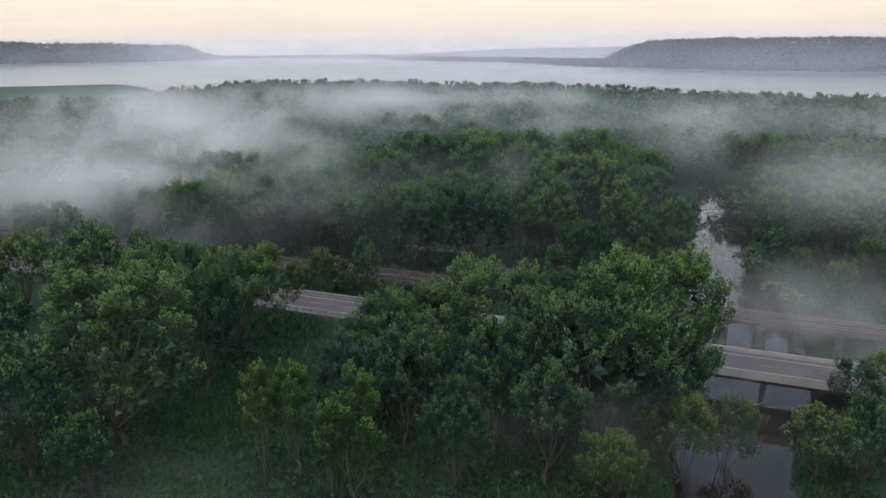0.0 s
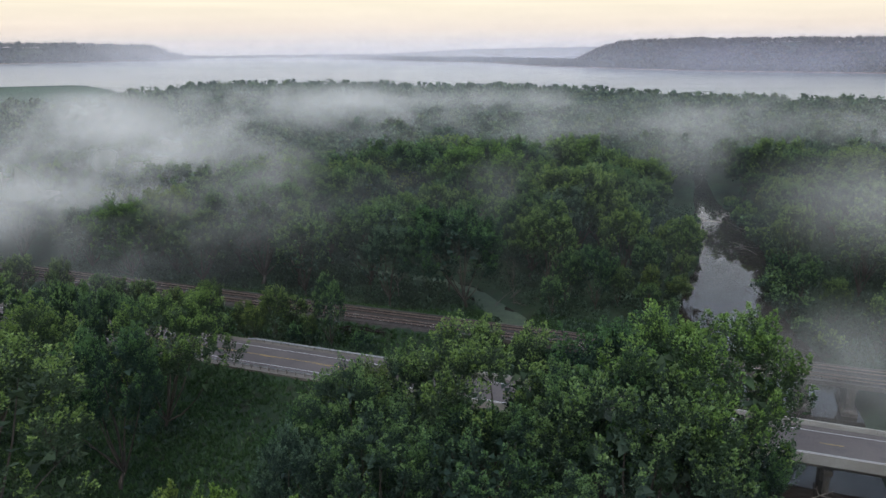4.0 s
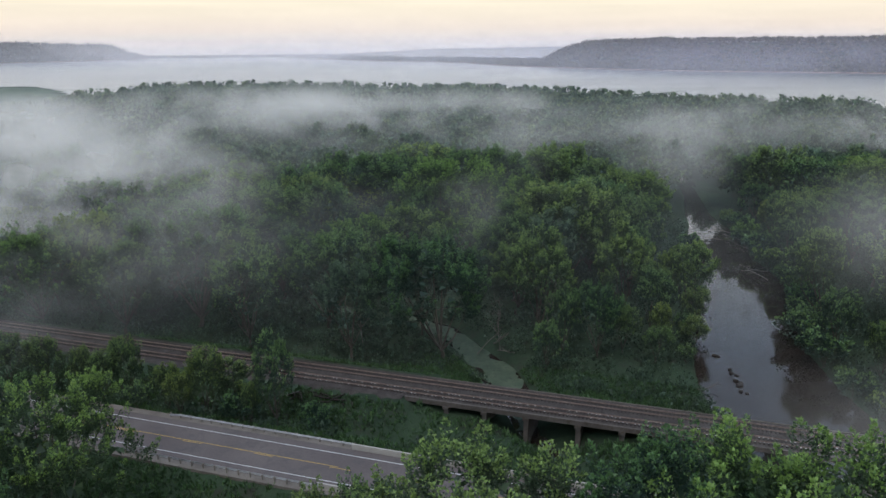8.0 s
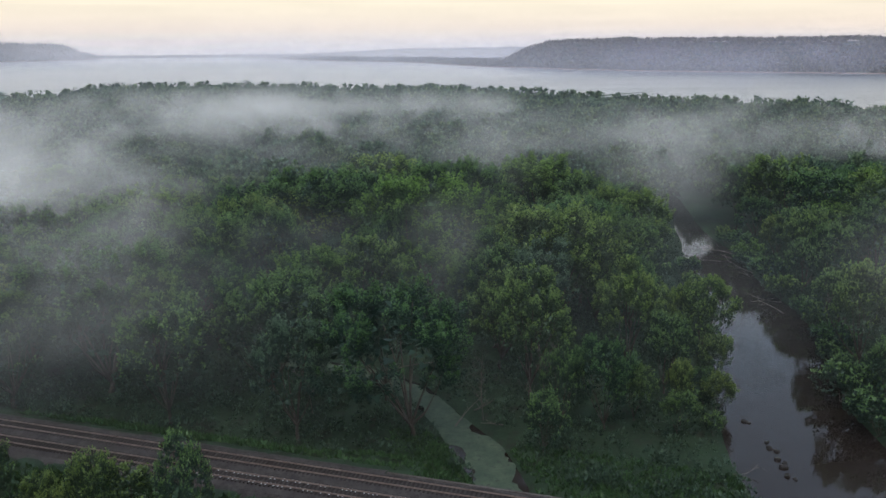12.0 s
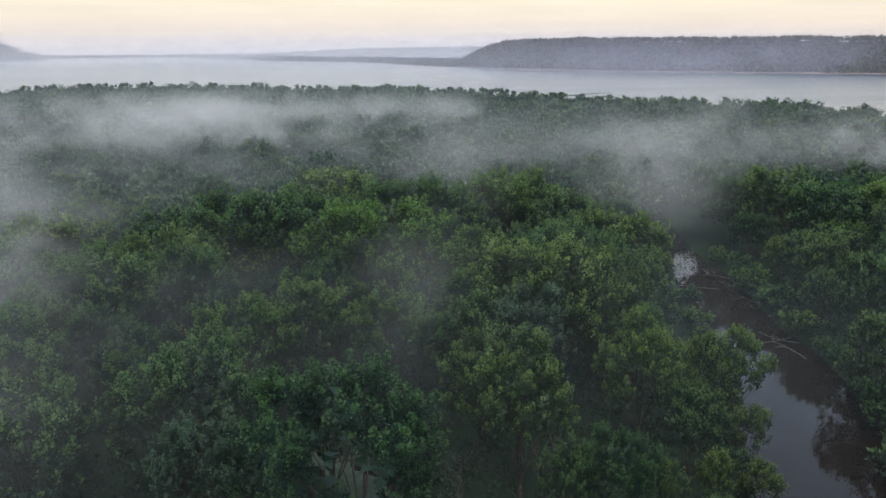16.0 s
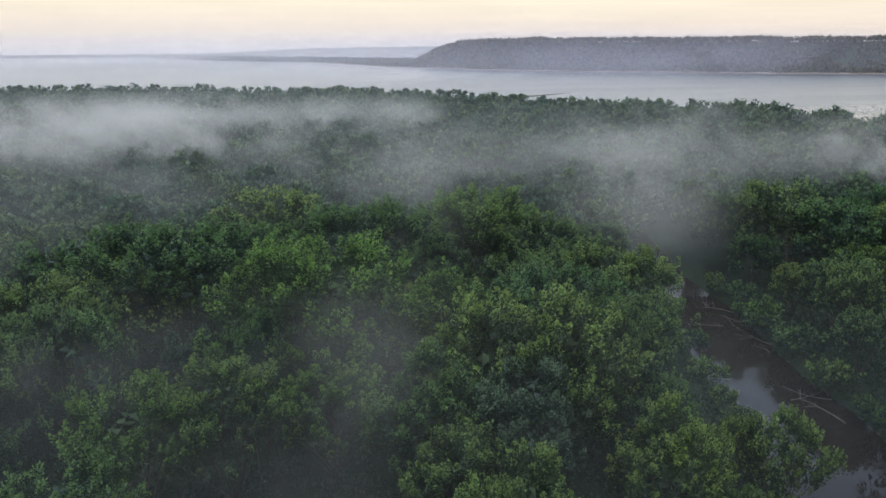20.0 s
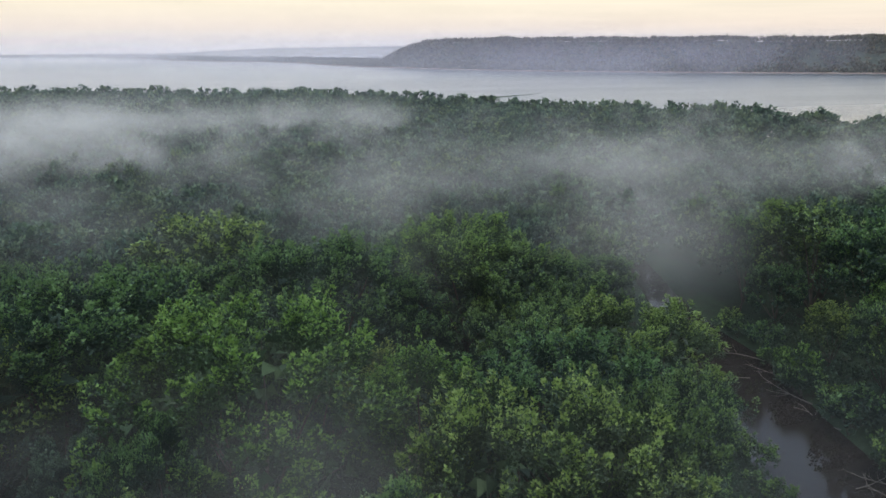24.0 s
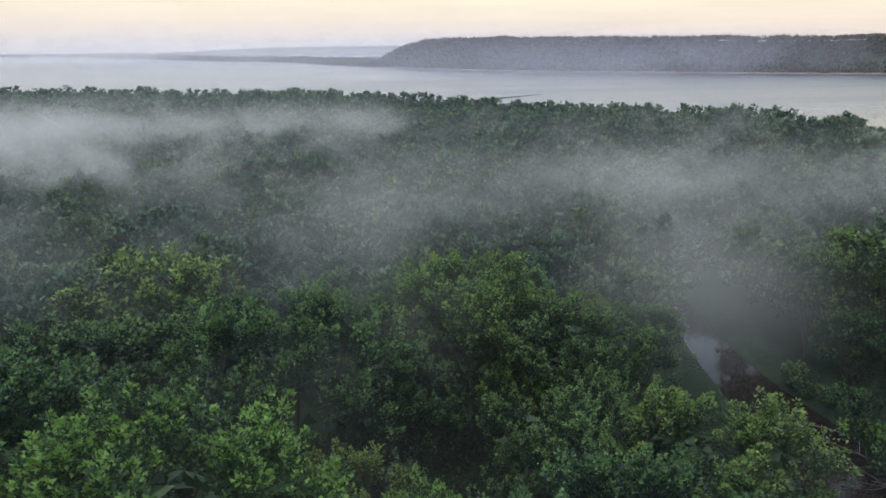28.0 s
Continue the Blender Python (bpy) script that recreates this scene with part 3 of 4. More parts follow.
emb = tagged(new("ballast_bed", mesh_np("ballast_bed", *join_np([
    sweep_np([(-6.2, RAIL_Z - 0.9), (-4.6, RAIL_Z - 0.14), (-0.7, RAIL_Z - 0.05), (0.7, RAIL_Z - 0.05), (4.6, RAIL_Z - 0.14), (6.2, RAIL_Z - 0.9)][::-1], np.linspace(-400, RAIL_BRIDGE[0] - 0.3, 120)),
    sweep_np([(-6.2, RAIL_Z - 0.9), (-4.6, RAIL_Z - 0.14), (-0.7, RAIL_Z - 0.05), (0.7, RAIL_Z - 0.05), (4.6, RAIL_Z - 0.14), (6.2, RAIL_Z - 0.9)][::-1], np.linspace(RAIL_BRIDGE[1] + 0.3, 300, 60)),
    sweep_np([(-4.0, RAIL_Z - 0.14), (-0.7, RAIL_Z - 0.05), (0.7, RAIL_Z - 0.05), (4.0, RAIL_Z - 0.14)][::-1], np.linspace(RAIL_BRIDGE[0] - 0.3, RAIL_BRIDGE[1] + 0.3, 40))]), BALLAST)),
    "grey-brown crushed stone ballast carrying the tracks", "ballast", kind="structure")
emb.matrix_basis = RAIL_AT
trestle = thing("railway_trestle", "low weathered concrete railway trestle over the slough and river", "bridge", m=RAIL_AT)
part("deck", mesh_np("deck", *slab(-4.35, 4.35, RAIL_Z - 0.75, RAIL_Z - 0.152, *RAIL_BRIDGE), CONCRETE), trestle)
for sg in (-1, 1):
    part("kerb", mesh_np("kerb", *slab(min(sg * 4.05, sg * 4.45), max(sg * 4.05, sg * 4.45), RAIL_Z - 0.85, RAIL_Z - 0.06, *RAIL_BRIDGE), CONCRETE), trestle, "stained concrete edge beam")
for k, s in enumerate((10.6, 17.2, 24.2, 32.6, 39.4, 45.8, 52.6, 66.6, 74.6, 82.0, 90.0)):
    w = 0.85 if s < 50 else 1.5
    cap = part("pier", mesh_np("pier", *box_np(s - w * 0.6, -4.5, RAIL_Z - 1.4, s + w * 0.6, 4.5, RAIL_Z - 0.852, 0.06), CONCRETE), trestle)
    part("pier_wall", mesh_np("pier_wall", *box_np(s - w * 0.45, -4.2, -2.4, s + w * 0.45, 4.2, RAIL_Z - 1.402, 0.03), CONCRETE), cap)
    if s > 50:
        part("footing", mesh_np("footing", *box_np(s - 1.3, -5.2, -2.4, s + 1.3, 5.2, 0.9, 0.25), CONCRETE), cap)
for s in RAIL_BRIDGE:
    part("abutment", mesh_np("abutment", *box_np(s - 0.6, -4.6, -0.5, s + 0.6, 4.6, RAIL_Z - 0.77, 0.05), CONCRETE), trestle)

rail_profile = [(-0.075, 0.0), (0.075, 0.0), (0.075, 0.02), (0.012, 0.04), (0.012, 0.13), (0.036, 0.14), (0.036, 0.17), (-0.036, 0.17), (-0.036, 0.14), (-0.012, 0.13), (-0.012, 0.04), (-0.075, 0.02)]
tie_mesh = mesh_np("sleeper", *box_np(-0.12, -1.3, RAIL_Z - 0.16, 0.12, 1.3, RAIL_Z + 0.03, 0.02), TIE_WOOD)
for d, label in ((2.05, "railway track with rusty rails on dark timber sleepers"), (-2.05, "railway track with rusty rails and pale clips on dark sleepers")):
    track = thing("railway_track", label, "railway track", "railway tracks", RAIL_AT @ pose(0, d, 0))
    for r in (-0.7525, 0.7525):
        v, f = sweep_np([(r + a, RAIL_Z + 0.03 + z) for a, z in rail_profile], np.linspace(-400, 300, 60), True)
        part("rail", mesh_np("rail", v, f, RAIL_STEEL), track)
    for k in range(150):
        part("sleeper", tie_mesh, track, m=pose(-22 + 0.62 * k, random.uniform(-0.05, 0.05), random.uniform(-0.01, 0.01), 0, 0, random.uniform(-0.8, 0.8)))
    more = []
    for k in range(420):
        s = -22 - 0.62 * (k + 1) if k < 300 else 71 + 0.62 * (k - 299)
        v, f = box_np(s - 0.12, -1.3, RAIL_Z - 0.16, s + 0.12, 1.3, RAIL_Z + 0.03)
        more.append((v, f))
    rest = part("sleeper_run", mesh_np("sleeper_run", *join_np(more), TIE_WOOD), track)
    rest["kind"] = "stuff"

# ---- trees ----
def crown_np(rng, H, R, low, tufts, per, leaf, upright=0.8, lobes=26, shoot=1.0):
    """A domed crown of separate leafy boughs, each crowded with upright plumes of leaves; also the boughs' centres."""
    k = lobes
    mid = H * (low + (1 - low) * 0.46)
    top = H - mid
    q = (np.arange(k) + 0.5) / k
    up = 0.98 - 1.42 * q ** 0.92
    a = np.arange(k) * 2.39996 + rng.uniform(-0.35, 0.35, k)
    flat = np.sqrt(np.clip(1 - up ** 2, 0.02, 1))
    d = np.stack([np.cos(a) * flat, np.sin(a) * flat, up], 1) + rng.normal(size=(k, 3)) * 0.10
    d /= np.linalg.norm(d, axis=1)[:, None]
    out = rng.uniform(0.62, 0.98, k)
    rad = R * rng.uniform(0.20, 0.31, k) * 0.9
    c = d * out[:, None] * np.array([R - rad.mean(), R - rad.mean(), 1.0])
    c[:, 2] = mid + np.where(d[:, 2] > 0, top - 1.6 * shoot - rad.mean(), (mid - H * low) * 1.05) * d[:, 2] * out
    c[:, :2] += rng.normal(size=2) * R * 0.08
    w = rad ** 2 * (0.75 + 0.5 * np.clip(d[:, 2], -0.3, 1))
    li = rng.choice(k, tufts, p=w / w.sum())
    e0 = d[li] * 0.75 + np.array([0, 0, 0.45]) + rng.normal(size=(tufts, 3)) * 0.62
    e0 /= np.linalg.norm(e0, axis=1)[:, None]
    p = c[li] + e0 * (rad[li] * rng.uniform(0.35, 1.0, tufts))[:, None]
    ax = e0 * 0.55 + np.array([0, 0, upright]) + rng.normal(size=e0.shape) * 0.12
    ax /= np.linalg.norm(ax, axis=1)[:, None]
    L = rng.uniform(1.7, 3.5, tufts) * shoot
    wd = rng.uniform(0.42, 0.78, tufts) * shoot
    P, A = np.repeat(p, per, 0), np.repeat(ax, per, 0)
    u = rng.uniform(0, 1, tufts * per) ** 0.9
    e = np.cross(A, rng.normal(size=P.shape))
    e /= np.linalg.norm(e, axis=1)[:, None] + 1e-9
    wide = np.repeat(wd, per) * np.sin(np.pi * (0.20 + 0.78 * u) ** 0.8) ** 0.8 * rng.uniform(0.6, 1.08, len(u))
    pos = P + A * (np.repeat(L, per) * (u - 0.15))[:, None] + e * wide[:, None]
    way = A * 0.75 + e * 0.5 + rng.normal(size=P.shape) * 0.25
    face = e * 0.75 + A * 0.25 + np.array([0, 0, 0.45]) + rng.normal(size=P.shape) * 0.25
    v, f = kites_np(rng, pos, way, leaf * rng.uniform(0.6, 1.25, tufts * per), 0.72, face)
    # upper-shoot leaves that take the lighter colour, with top light painted in
    lighter = (u > 0.5) & (np.repeat(e0[:, 2], per) > -0.1) & (rng.uniform(size=len(u)) < 1.5 * (u - 0.35))
    # larger leaves fill the crown deep inside, none in the lit-tip colour
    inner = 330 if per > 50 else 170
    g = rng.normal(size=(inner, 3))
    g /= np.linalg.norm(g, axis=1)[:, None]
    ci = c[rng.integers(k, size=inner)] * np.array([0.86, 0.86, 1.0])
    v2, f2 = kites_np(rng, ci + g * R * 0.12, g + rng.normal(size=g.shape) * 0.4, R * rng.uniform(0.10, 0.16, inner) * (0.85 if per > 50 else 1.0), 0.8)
    return np.concatenate([v, v2]), np.concatenate([f, f2 + len(v)]), c, np.r_[lighter, np.zeros(inner, bool)]


def limb(rng, a, b, bend, n=5):
    t = np.linspace(0, 1, n)[:, None]
    mid = rng.normal(size=3) * bend
    return np.array(a) * (1 - t) + np.array(b) * t + mid * np.sin(np.pi * t)


def trunk_np(rng, H, centres, low, girth, sides=7):
    fork = np.array([rng.normal() * 0.4, rng.normal() * 0.4, H * low * 0.75])
    pieces = [tube_np(limb(rng, (0, 0, -0.4), fork, 0.25), np.linspace(girth * 1.25, girth * 0.8, 5), sides)]
    for c in centres:
        pieces.append(tube_np(limb(rng, fork - [0, 0, 0.3], c, 0.5, 4), np.linspace(girth * 0.55, girth * 0.10, 4), 4))
    return join_np(pieces)


def bare_np(rng, H, R, girth, forks=9, twigs=5):
    """A dead tree: trunk, limbs and twigs."""
    lean = rng.normal(size=2) * 0.06 * H
    top = np.array([lean[0], lean[1], H * 0.95])
    stem = limb(rng, (0, 0, -0.4), top, 0.4, 8)
    pieces = [tube_np(stem, np.linspace(girth, girth * 0.15, 8), 6)]
    for k in range(forks):
        i = rng.integers(2, 7)
        a = rng.uniform(0, 2 * np.pi)
        end = stem[i] + np.array([np.cos(a), np.sin(a), 1.1]) * R * rng.uniform(0.5, 1.0) * (1.1 - i / 9)
        br = limb(rng, stem[i], end, 0.35, 6)
        pieces.append(tube_np(br, np.linspace(girth * 0.4, girth * 0.08, 6), 5))
        for q in range(twigs):
            j = rng.integers(2, 6)
            e2 = br[j] + (rng.normal(size=3) * 0.5 + np.array([0, 0, 0.8])) * R * 0.28
            pieces.append(tube_np(limb(rng, br[j], e2, 0.1, 3), np.linspace(girth * 0.12, girth * 0.035, 3), 4))
    return join_np(pieces)


# kind: height, radius, foot of crown, shoots, leaves a shoot, leaf length, uprightness, lobes, leaf, label, category
KINDS = {
    "maple": (24.0, 8.6, 0.14, 255, 124, 0.235, 1.0, 27, LEAF, "tall green broadleaf tree with a full leafy crown", "tree"),
    "broad": (21.0, 9.2, 0.10, 265, 124, 0.235, 0.85, 29, LEAF, "spreading green broadleaf tree with a rounded crown", "tree"),
    "slim": (24.0, 6.4, 0.20, 190, 120, 0.225, 1.2, 22, LEAF, "slender upright green tree in the woods", "tree"),
    "willow": (16.0, 6.4, 0.08, 205, 112, 0.22, 0.95, 24, LEAF_YELLOW, "yellow-green willow with a bushy crown", "tree"),
    "poplar": (25.0, 7.6, 0.18, 225, 120, 0.225, 1.05, 25, LEAF_GREY, "grey-green cottonwood with pale leaf undersides", "tree"),
    "sapling": (13.0, 2.2, 0.20, 75, 84, 0.20, 1.3, 14, LEAF_YELLOW, "yellow-green sapling with a narrow crown", "tree"),
    "bush": (5.5, 3.4, 0.08, 75, 80, 0.20, 0.95, 13, LEAF, "dense green bush among the grass", "bush"),
}
PROTO = {}


def tree(kind, variant, x, y, height, spread=1.0, turn=0.0, group="", fine=True):
    """A tree of that kind; trees that stay far off have fewer, larger leaves."""
    H, R, low, tufts, per, leaf, upright, lobes, leafmat, label, category = KINDS[kind]
    if not fine:
        per, leaf = int(per * 0.26), leaf * 1.95
    z = float(land_height(x, y))
    k = height / H
    m = pose(x, y, z - 0.1, 0, 0, turn) @ Matrix.Diagonal((k * spread, k * spread, k, 1))
    key = (kind, variant, fine)
    if key in PROTO:
        return copy_thing(PROTO[key], m)
    rng = np.random.default_rng(sum(map(ord, kind)) * 7 + variant)
    v, f, c, lighter = crown_np(rng, H, R, low, tufts, per, leaf, upright, lobes, 0.6 if kind in ("sapling", "bush") else 1.0)
    name = "bush" if kind == "bush" else "tree"
    t = thing(name, label, category, group or "bottomland trees")
    part("trunk", mesh_np("trunk", *trunk_np(rng, H, c[::3], low, H * 0.013), BARK), t)
    part("crown", mesh_np("crown", v, f, leafmat, False, {LEAF: LEAF_LIT, LEAF_YELLOW: LEAF_YELLOW_LIT, LEAF_GREY: LEAF_GREY_LIT}[leafmat], lighter), t)
    t.matrix_basis = m
    PROTO[key] = t
    return t


def dead_tree(variant, x, y, height, turn=0.0, label="bare dead tree with grey branching limbs"):
    key = ("dead", variant)
    z = float(land_height(x, y))
    k = height / 16.0
    m = pose(x, y, z - 0.1, 0, 0, turn) @ Matrix.Diagonal((k, k, k, 1))
    if key in PROTO:
        return copy_thing(PROTO[key], m)
    rng = np.random.default_rng(900 + variant)
    t = tagged(new("dead_tree", mesh_np("dead_tree", *bare_np(rng, 16.0, 5.5, 0.14, 12, 8), DEADWOOD)), label, "tree", "dead trees")
    t.matrix_basis = m
    PROTO[key] = t
    return t


placed = []


def put(kind, x, y, height, spread=1.0):
    placed.append((x, y))
    k = len(placed)
    close = (200 < y < 290 and abs(x - 12 - 0.36 * (y - 205)) < 36) or (y < 135 and -30 < x < 45) or (-62 < x < -38 and 100 < y < 160)
    return tree(kind, k % 3, x, y, height - float(land_height(x, y)), spread, (k * 77) % 360, fine=close)


# trees on the near bank
for kind, x, y, top, w in (("maple", 9, 119, 32, 1.15), ("broad", 24, 119, 31, 1.12), ("maple", -6, 109, 25, 1.0), ("broad", 8, 106, 25, 1.05), ("maple", -10, 118, 26.5, 0.95), ("poplar", -16, 109, 22, 0.85),
                           ("maple", 33, 115, 28.5, 1.0), ("broad", 25, 107, 23, 0.95), ("slim", 15, 97, 22, 1.1), ("broad", 37, 111, 21, 0.85), ("maple", 2, 94, 20, 0.9), ("willow", 35, 101, 16, 1.0),
                           ("sapling", -26, 98.7, 21.5, 0.85), ("sapling", -21.5, 98.5, 22, 0.85), ("sapling", -14.5, 91, 19, 1.0), ("sapling", -11, 90, 17, 1.1),
                           ("willow", -8, 127, 23, 0.8), ("maple", -2, 124, 26.5, 0.8)):
    put(kind, x, y, top, w)
for kind, x, y, top, w in (("poplar", 66, 113, 16, 1.0), ("willow", 55, 99, 13.5, 1.1), ("broad", 62, 99, 16, 0.8), ("willow", 75, 117, 15, 0.9), ("maple", 15, 112, 27, 1.0), ("willow", 44, 106, 13, 0.8),
                           ("broad", -15, 120, 19, 0.75), ("broad", 72, 104, 17, 0.9), ("willow", 24, 92, 14, 1.0)):
    put(kind, x, y, top, w)
for kind, x, y, top, w in (("maple", -51, 108, 27, 1.1), ("broad", -62, 118, 26, 1.0), ("maple", -60, 98, 26, 1.0), ("broad", -43, 146, 25, 0.95), ("maple", -57, 136, 28, 0.95), ("broad", -69, 142, 29, 1.0),
                           ("slim", -74, 108, 27, 1.1), ("maple", -84, 126, 27, 1.1), ("broad", -53, 154, 26, 0.75), ("maple", -63, 158, 26, 0.7), ("maple", -77, 156, 28, 0.9), ("broad", -92, 146, 26, 1.0),
                           ("maple", -44, 129, 23, 0.8), ("maple", -100, 122, 27, 1.1), ("broad", -50, 94, 22, 1.0), ("maple", -66, 84, 24, 1.0)):
    put(kind, x, y, top, w)
for kind, x, y, top, w in (("broad", -87, 166, 24, 0.9), ("maple", -102, 173, 24, 0.9), ("broad", -106, 150, 25, 1.0), ("maple", -120, 160, 25, 1.1), ("broad", -118, 136, 26, 1.1), ("maple", -120, 182, 24, 1.0), ("maple", -72, 168, 20, 0.75),
                           ("broad", -138, 172, 26, 1.1), ("maple", -136, 150, 26, 1.1), ("broad", -88, 106, 25, 1.0), ("slim", -106, 104, 26, 1.0)):
    put(kind, x, y, top, w)
# small trees between the road and the railway
for kind, x, y, top, w in (("willow", -46.6, 188, 19, 0.7), ("willow", -39, 184, 15.5, 0.65), ("willow", -32, 182, 17, 0.65), ("sapling", -27, 182, 14, 1.4), ("maple", -20, 179, 19, 0.55), ("willow", -54, 189, 16, 0.75),
                           ("willow", -62, 192, 18, 0.8), ("broad", -74, 197, 20, 0.7), ("bush", -13, 175, 8, 0.8), ("bush", 4, 163, 6, 1.0), ("bush", -25, 178, 9, 1.0), ("bush", -43, 181, 10, 1.1), ("willow", -50, 186, 17, 0.8), ("willow", -35.5, 180, 15, 0.75), ("willow", -23.5, 177, 13, 0.75), ("bush", -30, 177, 9, 1.1), ("willow", -69, 193, 18, 0.9), ("willow", -86, 202, 20, 0.8), ("willow", -98, 207, 20, 0.9), ("maple", -111, 212, 22, 0.8), ("maple", -124, 218, 22, 0.9)):
    put(kind, x, y, top, w)
# the woods beyond the railway
for kind, x, y, top, w in (("poplar", 5.7, 221, 23.5, 0.9), ("maple", 59, 244, 22.5, 1.0), ("willow", 61, 225, 17, 0.9), ("maple", -5.7, 305, 25.5, 1.0), ("broad", 75, 325, 27.5, 1.0), ("broad", 41, 326, 27, 1.0),
                           ("poplar", 77, 295, 23, 0.85), ("maple", 36, 271, 29, 1.1), ("maple", 1, 310, 25.5, 1.0), ("broad", 21, 307, 25.5, 0.9), ("maple", 53, 228, 24.5, 1.0),
                           ("maple", -31, 217, 25, 1.0), ("broad", 41, 205, 17, 0.8), ("broad", 29, 198, 17.5, 0.85), ("maple", 122, 280, 23, 0.9), ("willow", 67, 238, 19, 0.8), ("poplar", 38, 238, 28, 1.1),
                           ("broad", 8, 267, 24.5, 1.0), ("poplar", 39, 299, 28.5, 1.0), ("broad", 64, 262, 20, 0.9), ("slim", 23, 285, 26, 1.1), ("broad", -16, 286, 27, 1.0), ("willow", 52, 202, 12, 1.0), ("willow", 55, 209, 14, 0.9), ("willow", 67, 221, 14, 0.85),
                           ("willow", 63.5, 211, 11, 0.95), ("maple", 56, 217, 18, 0.8), ("willow", 47, 208, 13, 0.9), ("maple", 32, 219, 26, 1.0), ("maple", 34, 206, 18.5, 0.7), ("broad", 70, 231, 18, 0.75), ("willow", 73, 246, 15, 0.8)):
    put(kind, x, y, top, w)
# the far bank of the river
for kind, x, y, top, w in (("broad", 91.5, 206, 22, 0.95), ("maple", 97, 222, 25, 1.0), ("broad", 103, 237, 25, 1.0), ("willow", 92, 190, 16, 1.0), ("maple", 110, 253, 25, 1.0), ("broad", 114, 269, 23, 0.95),
                           ("maple", 124, 288, 22, 1.0), ("willow", 126, 303, 18, 1.1), ("broad", 97, 180, 18, 0.95), ("maple", 107, 208, 24, 1.0), ("broad", 118, 225, 24, 1.0), ("broad", 110, 192, 22, 1.0)):
    put(kind, x, y, top, w)
# bushes that hang over the river's edge
for k in range(34):
    y = 176 + 4.6 * k
    x = float(np.interp(y, RIVER[:, 1], RIVER[:, 0]) + np.interp(y, RIVER[:, 1], RIVER_HALF) * 1.06 + 0.6 + 0.9 * math.sin(k * 2.1))
    tree("bush", k % 3, x, y, 5.8 + 2.0 * math.sin(k * 1.7), 1.15, 53 * k, "bushes on the river bank", False)
for k in range(20):
    y = 202 + 5.2 * k
    x = float(np.interp(y, RIVER[:, 1], RIVER[:, 0]) - np.interp(y, RIVER[:, 1], RIVER_HALF) * 1.12 - 1.4 + 0.9 * math.sin(k * 1.9))
    tree("bush", k % 3, x, y, 4.0 + 1.5 * math.sin(k * 2.3), 1.1, 71 * k, "bushes on the river bank", False)
dead_tree(0, 30.8, 207.4, 16, 40)
dead_tree(1, 6.7, 260, 18, 0)
dead_tree(2, -19.6, 270, 17, 120)
dead_tree(0, 17.8, 262, 18, 200)
dead_tree(1, 33, 261, 19, 80)
dead_tree(2, 39.5, 255, 19, 10)
dead_tree(0, 44, 258, 17, 300)
dead_tree(1, -7, 216, 14, 60)
dead_tree(2, 22, 212, 12, 150)


def free(x, y):
    """Where the woods may stand: clear of water, road, railway, slough bank and the open grass."""
    east = x > np.interp(y, RIVER[:, 1], RIVER[:, 0])
    if along(np.array([x]), np.array([y]), RIVER, RIVER_HALF)[0] < ((5.0 if east else 14.0 if y < 302 else 10.5) if y > 250 else (2.0 if east else 7.0)) or along(np.array([x]), np.array([y]), SLOUGH, SLOUGH_HALF)[0] < 3.5:
        return False
    s, d = frame_sd(x, y, 186.3)
    if d < 13 or (10 < x < 57 and y < 200) or (2 < x < 16 and 234 < y < 252):
        return False
    return True


rng = np.random.default_rng(21)
spots = []
gxs, gys = np.arange(-196, 190, 12.6), np.arange(192, 350, 12.0)
for gy_ in gys:
    for gx_ in gxs:
        x, y = gx_ + rng.uniform(-4.6, 4.6), gy_ + rng.uniform(-4.6, 4.6)
        # a wedge that the path looks into
        if x < -0.64 * (y - 15) or x > 0.62 * y + 10:
            continue
        if free(x, y) and all((x - a) ** 2 + (y - b) ** 2 > 84 for a, b in placed):
            spots.append((x, y))
            placed.append((x, y))
spots.sort(key=lambda p: abs(p[0] - 12 - 0.36 * (p[1] - 205)) * 0.8 + max(0, p[1] - 285) * 1.3)
kinds = ["maple", "broad", "maple", "slim", "poplar", "broad", "maple", "willow", "broad", "maple"]
for k, (x, y) in enumerate(spots[:225]):
    kind = kinds[int(rng.integers(len(kinds)))]
    top = rng.uniform(20, 26.5) * (0.8 if kind == "willow" else 1.0)
    if 245 < y < 310 and -22 < x - np.interp(y, RIVER[:, 1], RIVER[:, 0]) + np.interp(y, RIVER[:, 1], RIVER_HALF) < 0:
        top *= 0.64
    tree(kind, int(rng.integers(4)), x, y, top, rng.uniform(1.0, 1.25), rng.uniform(0, 360), fine=k < 62)
rest = spots[225:]

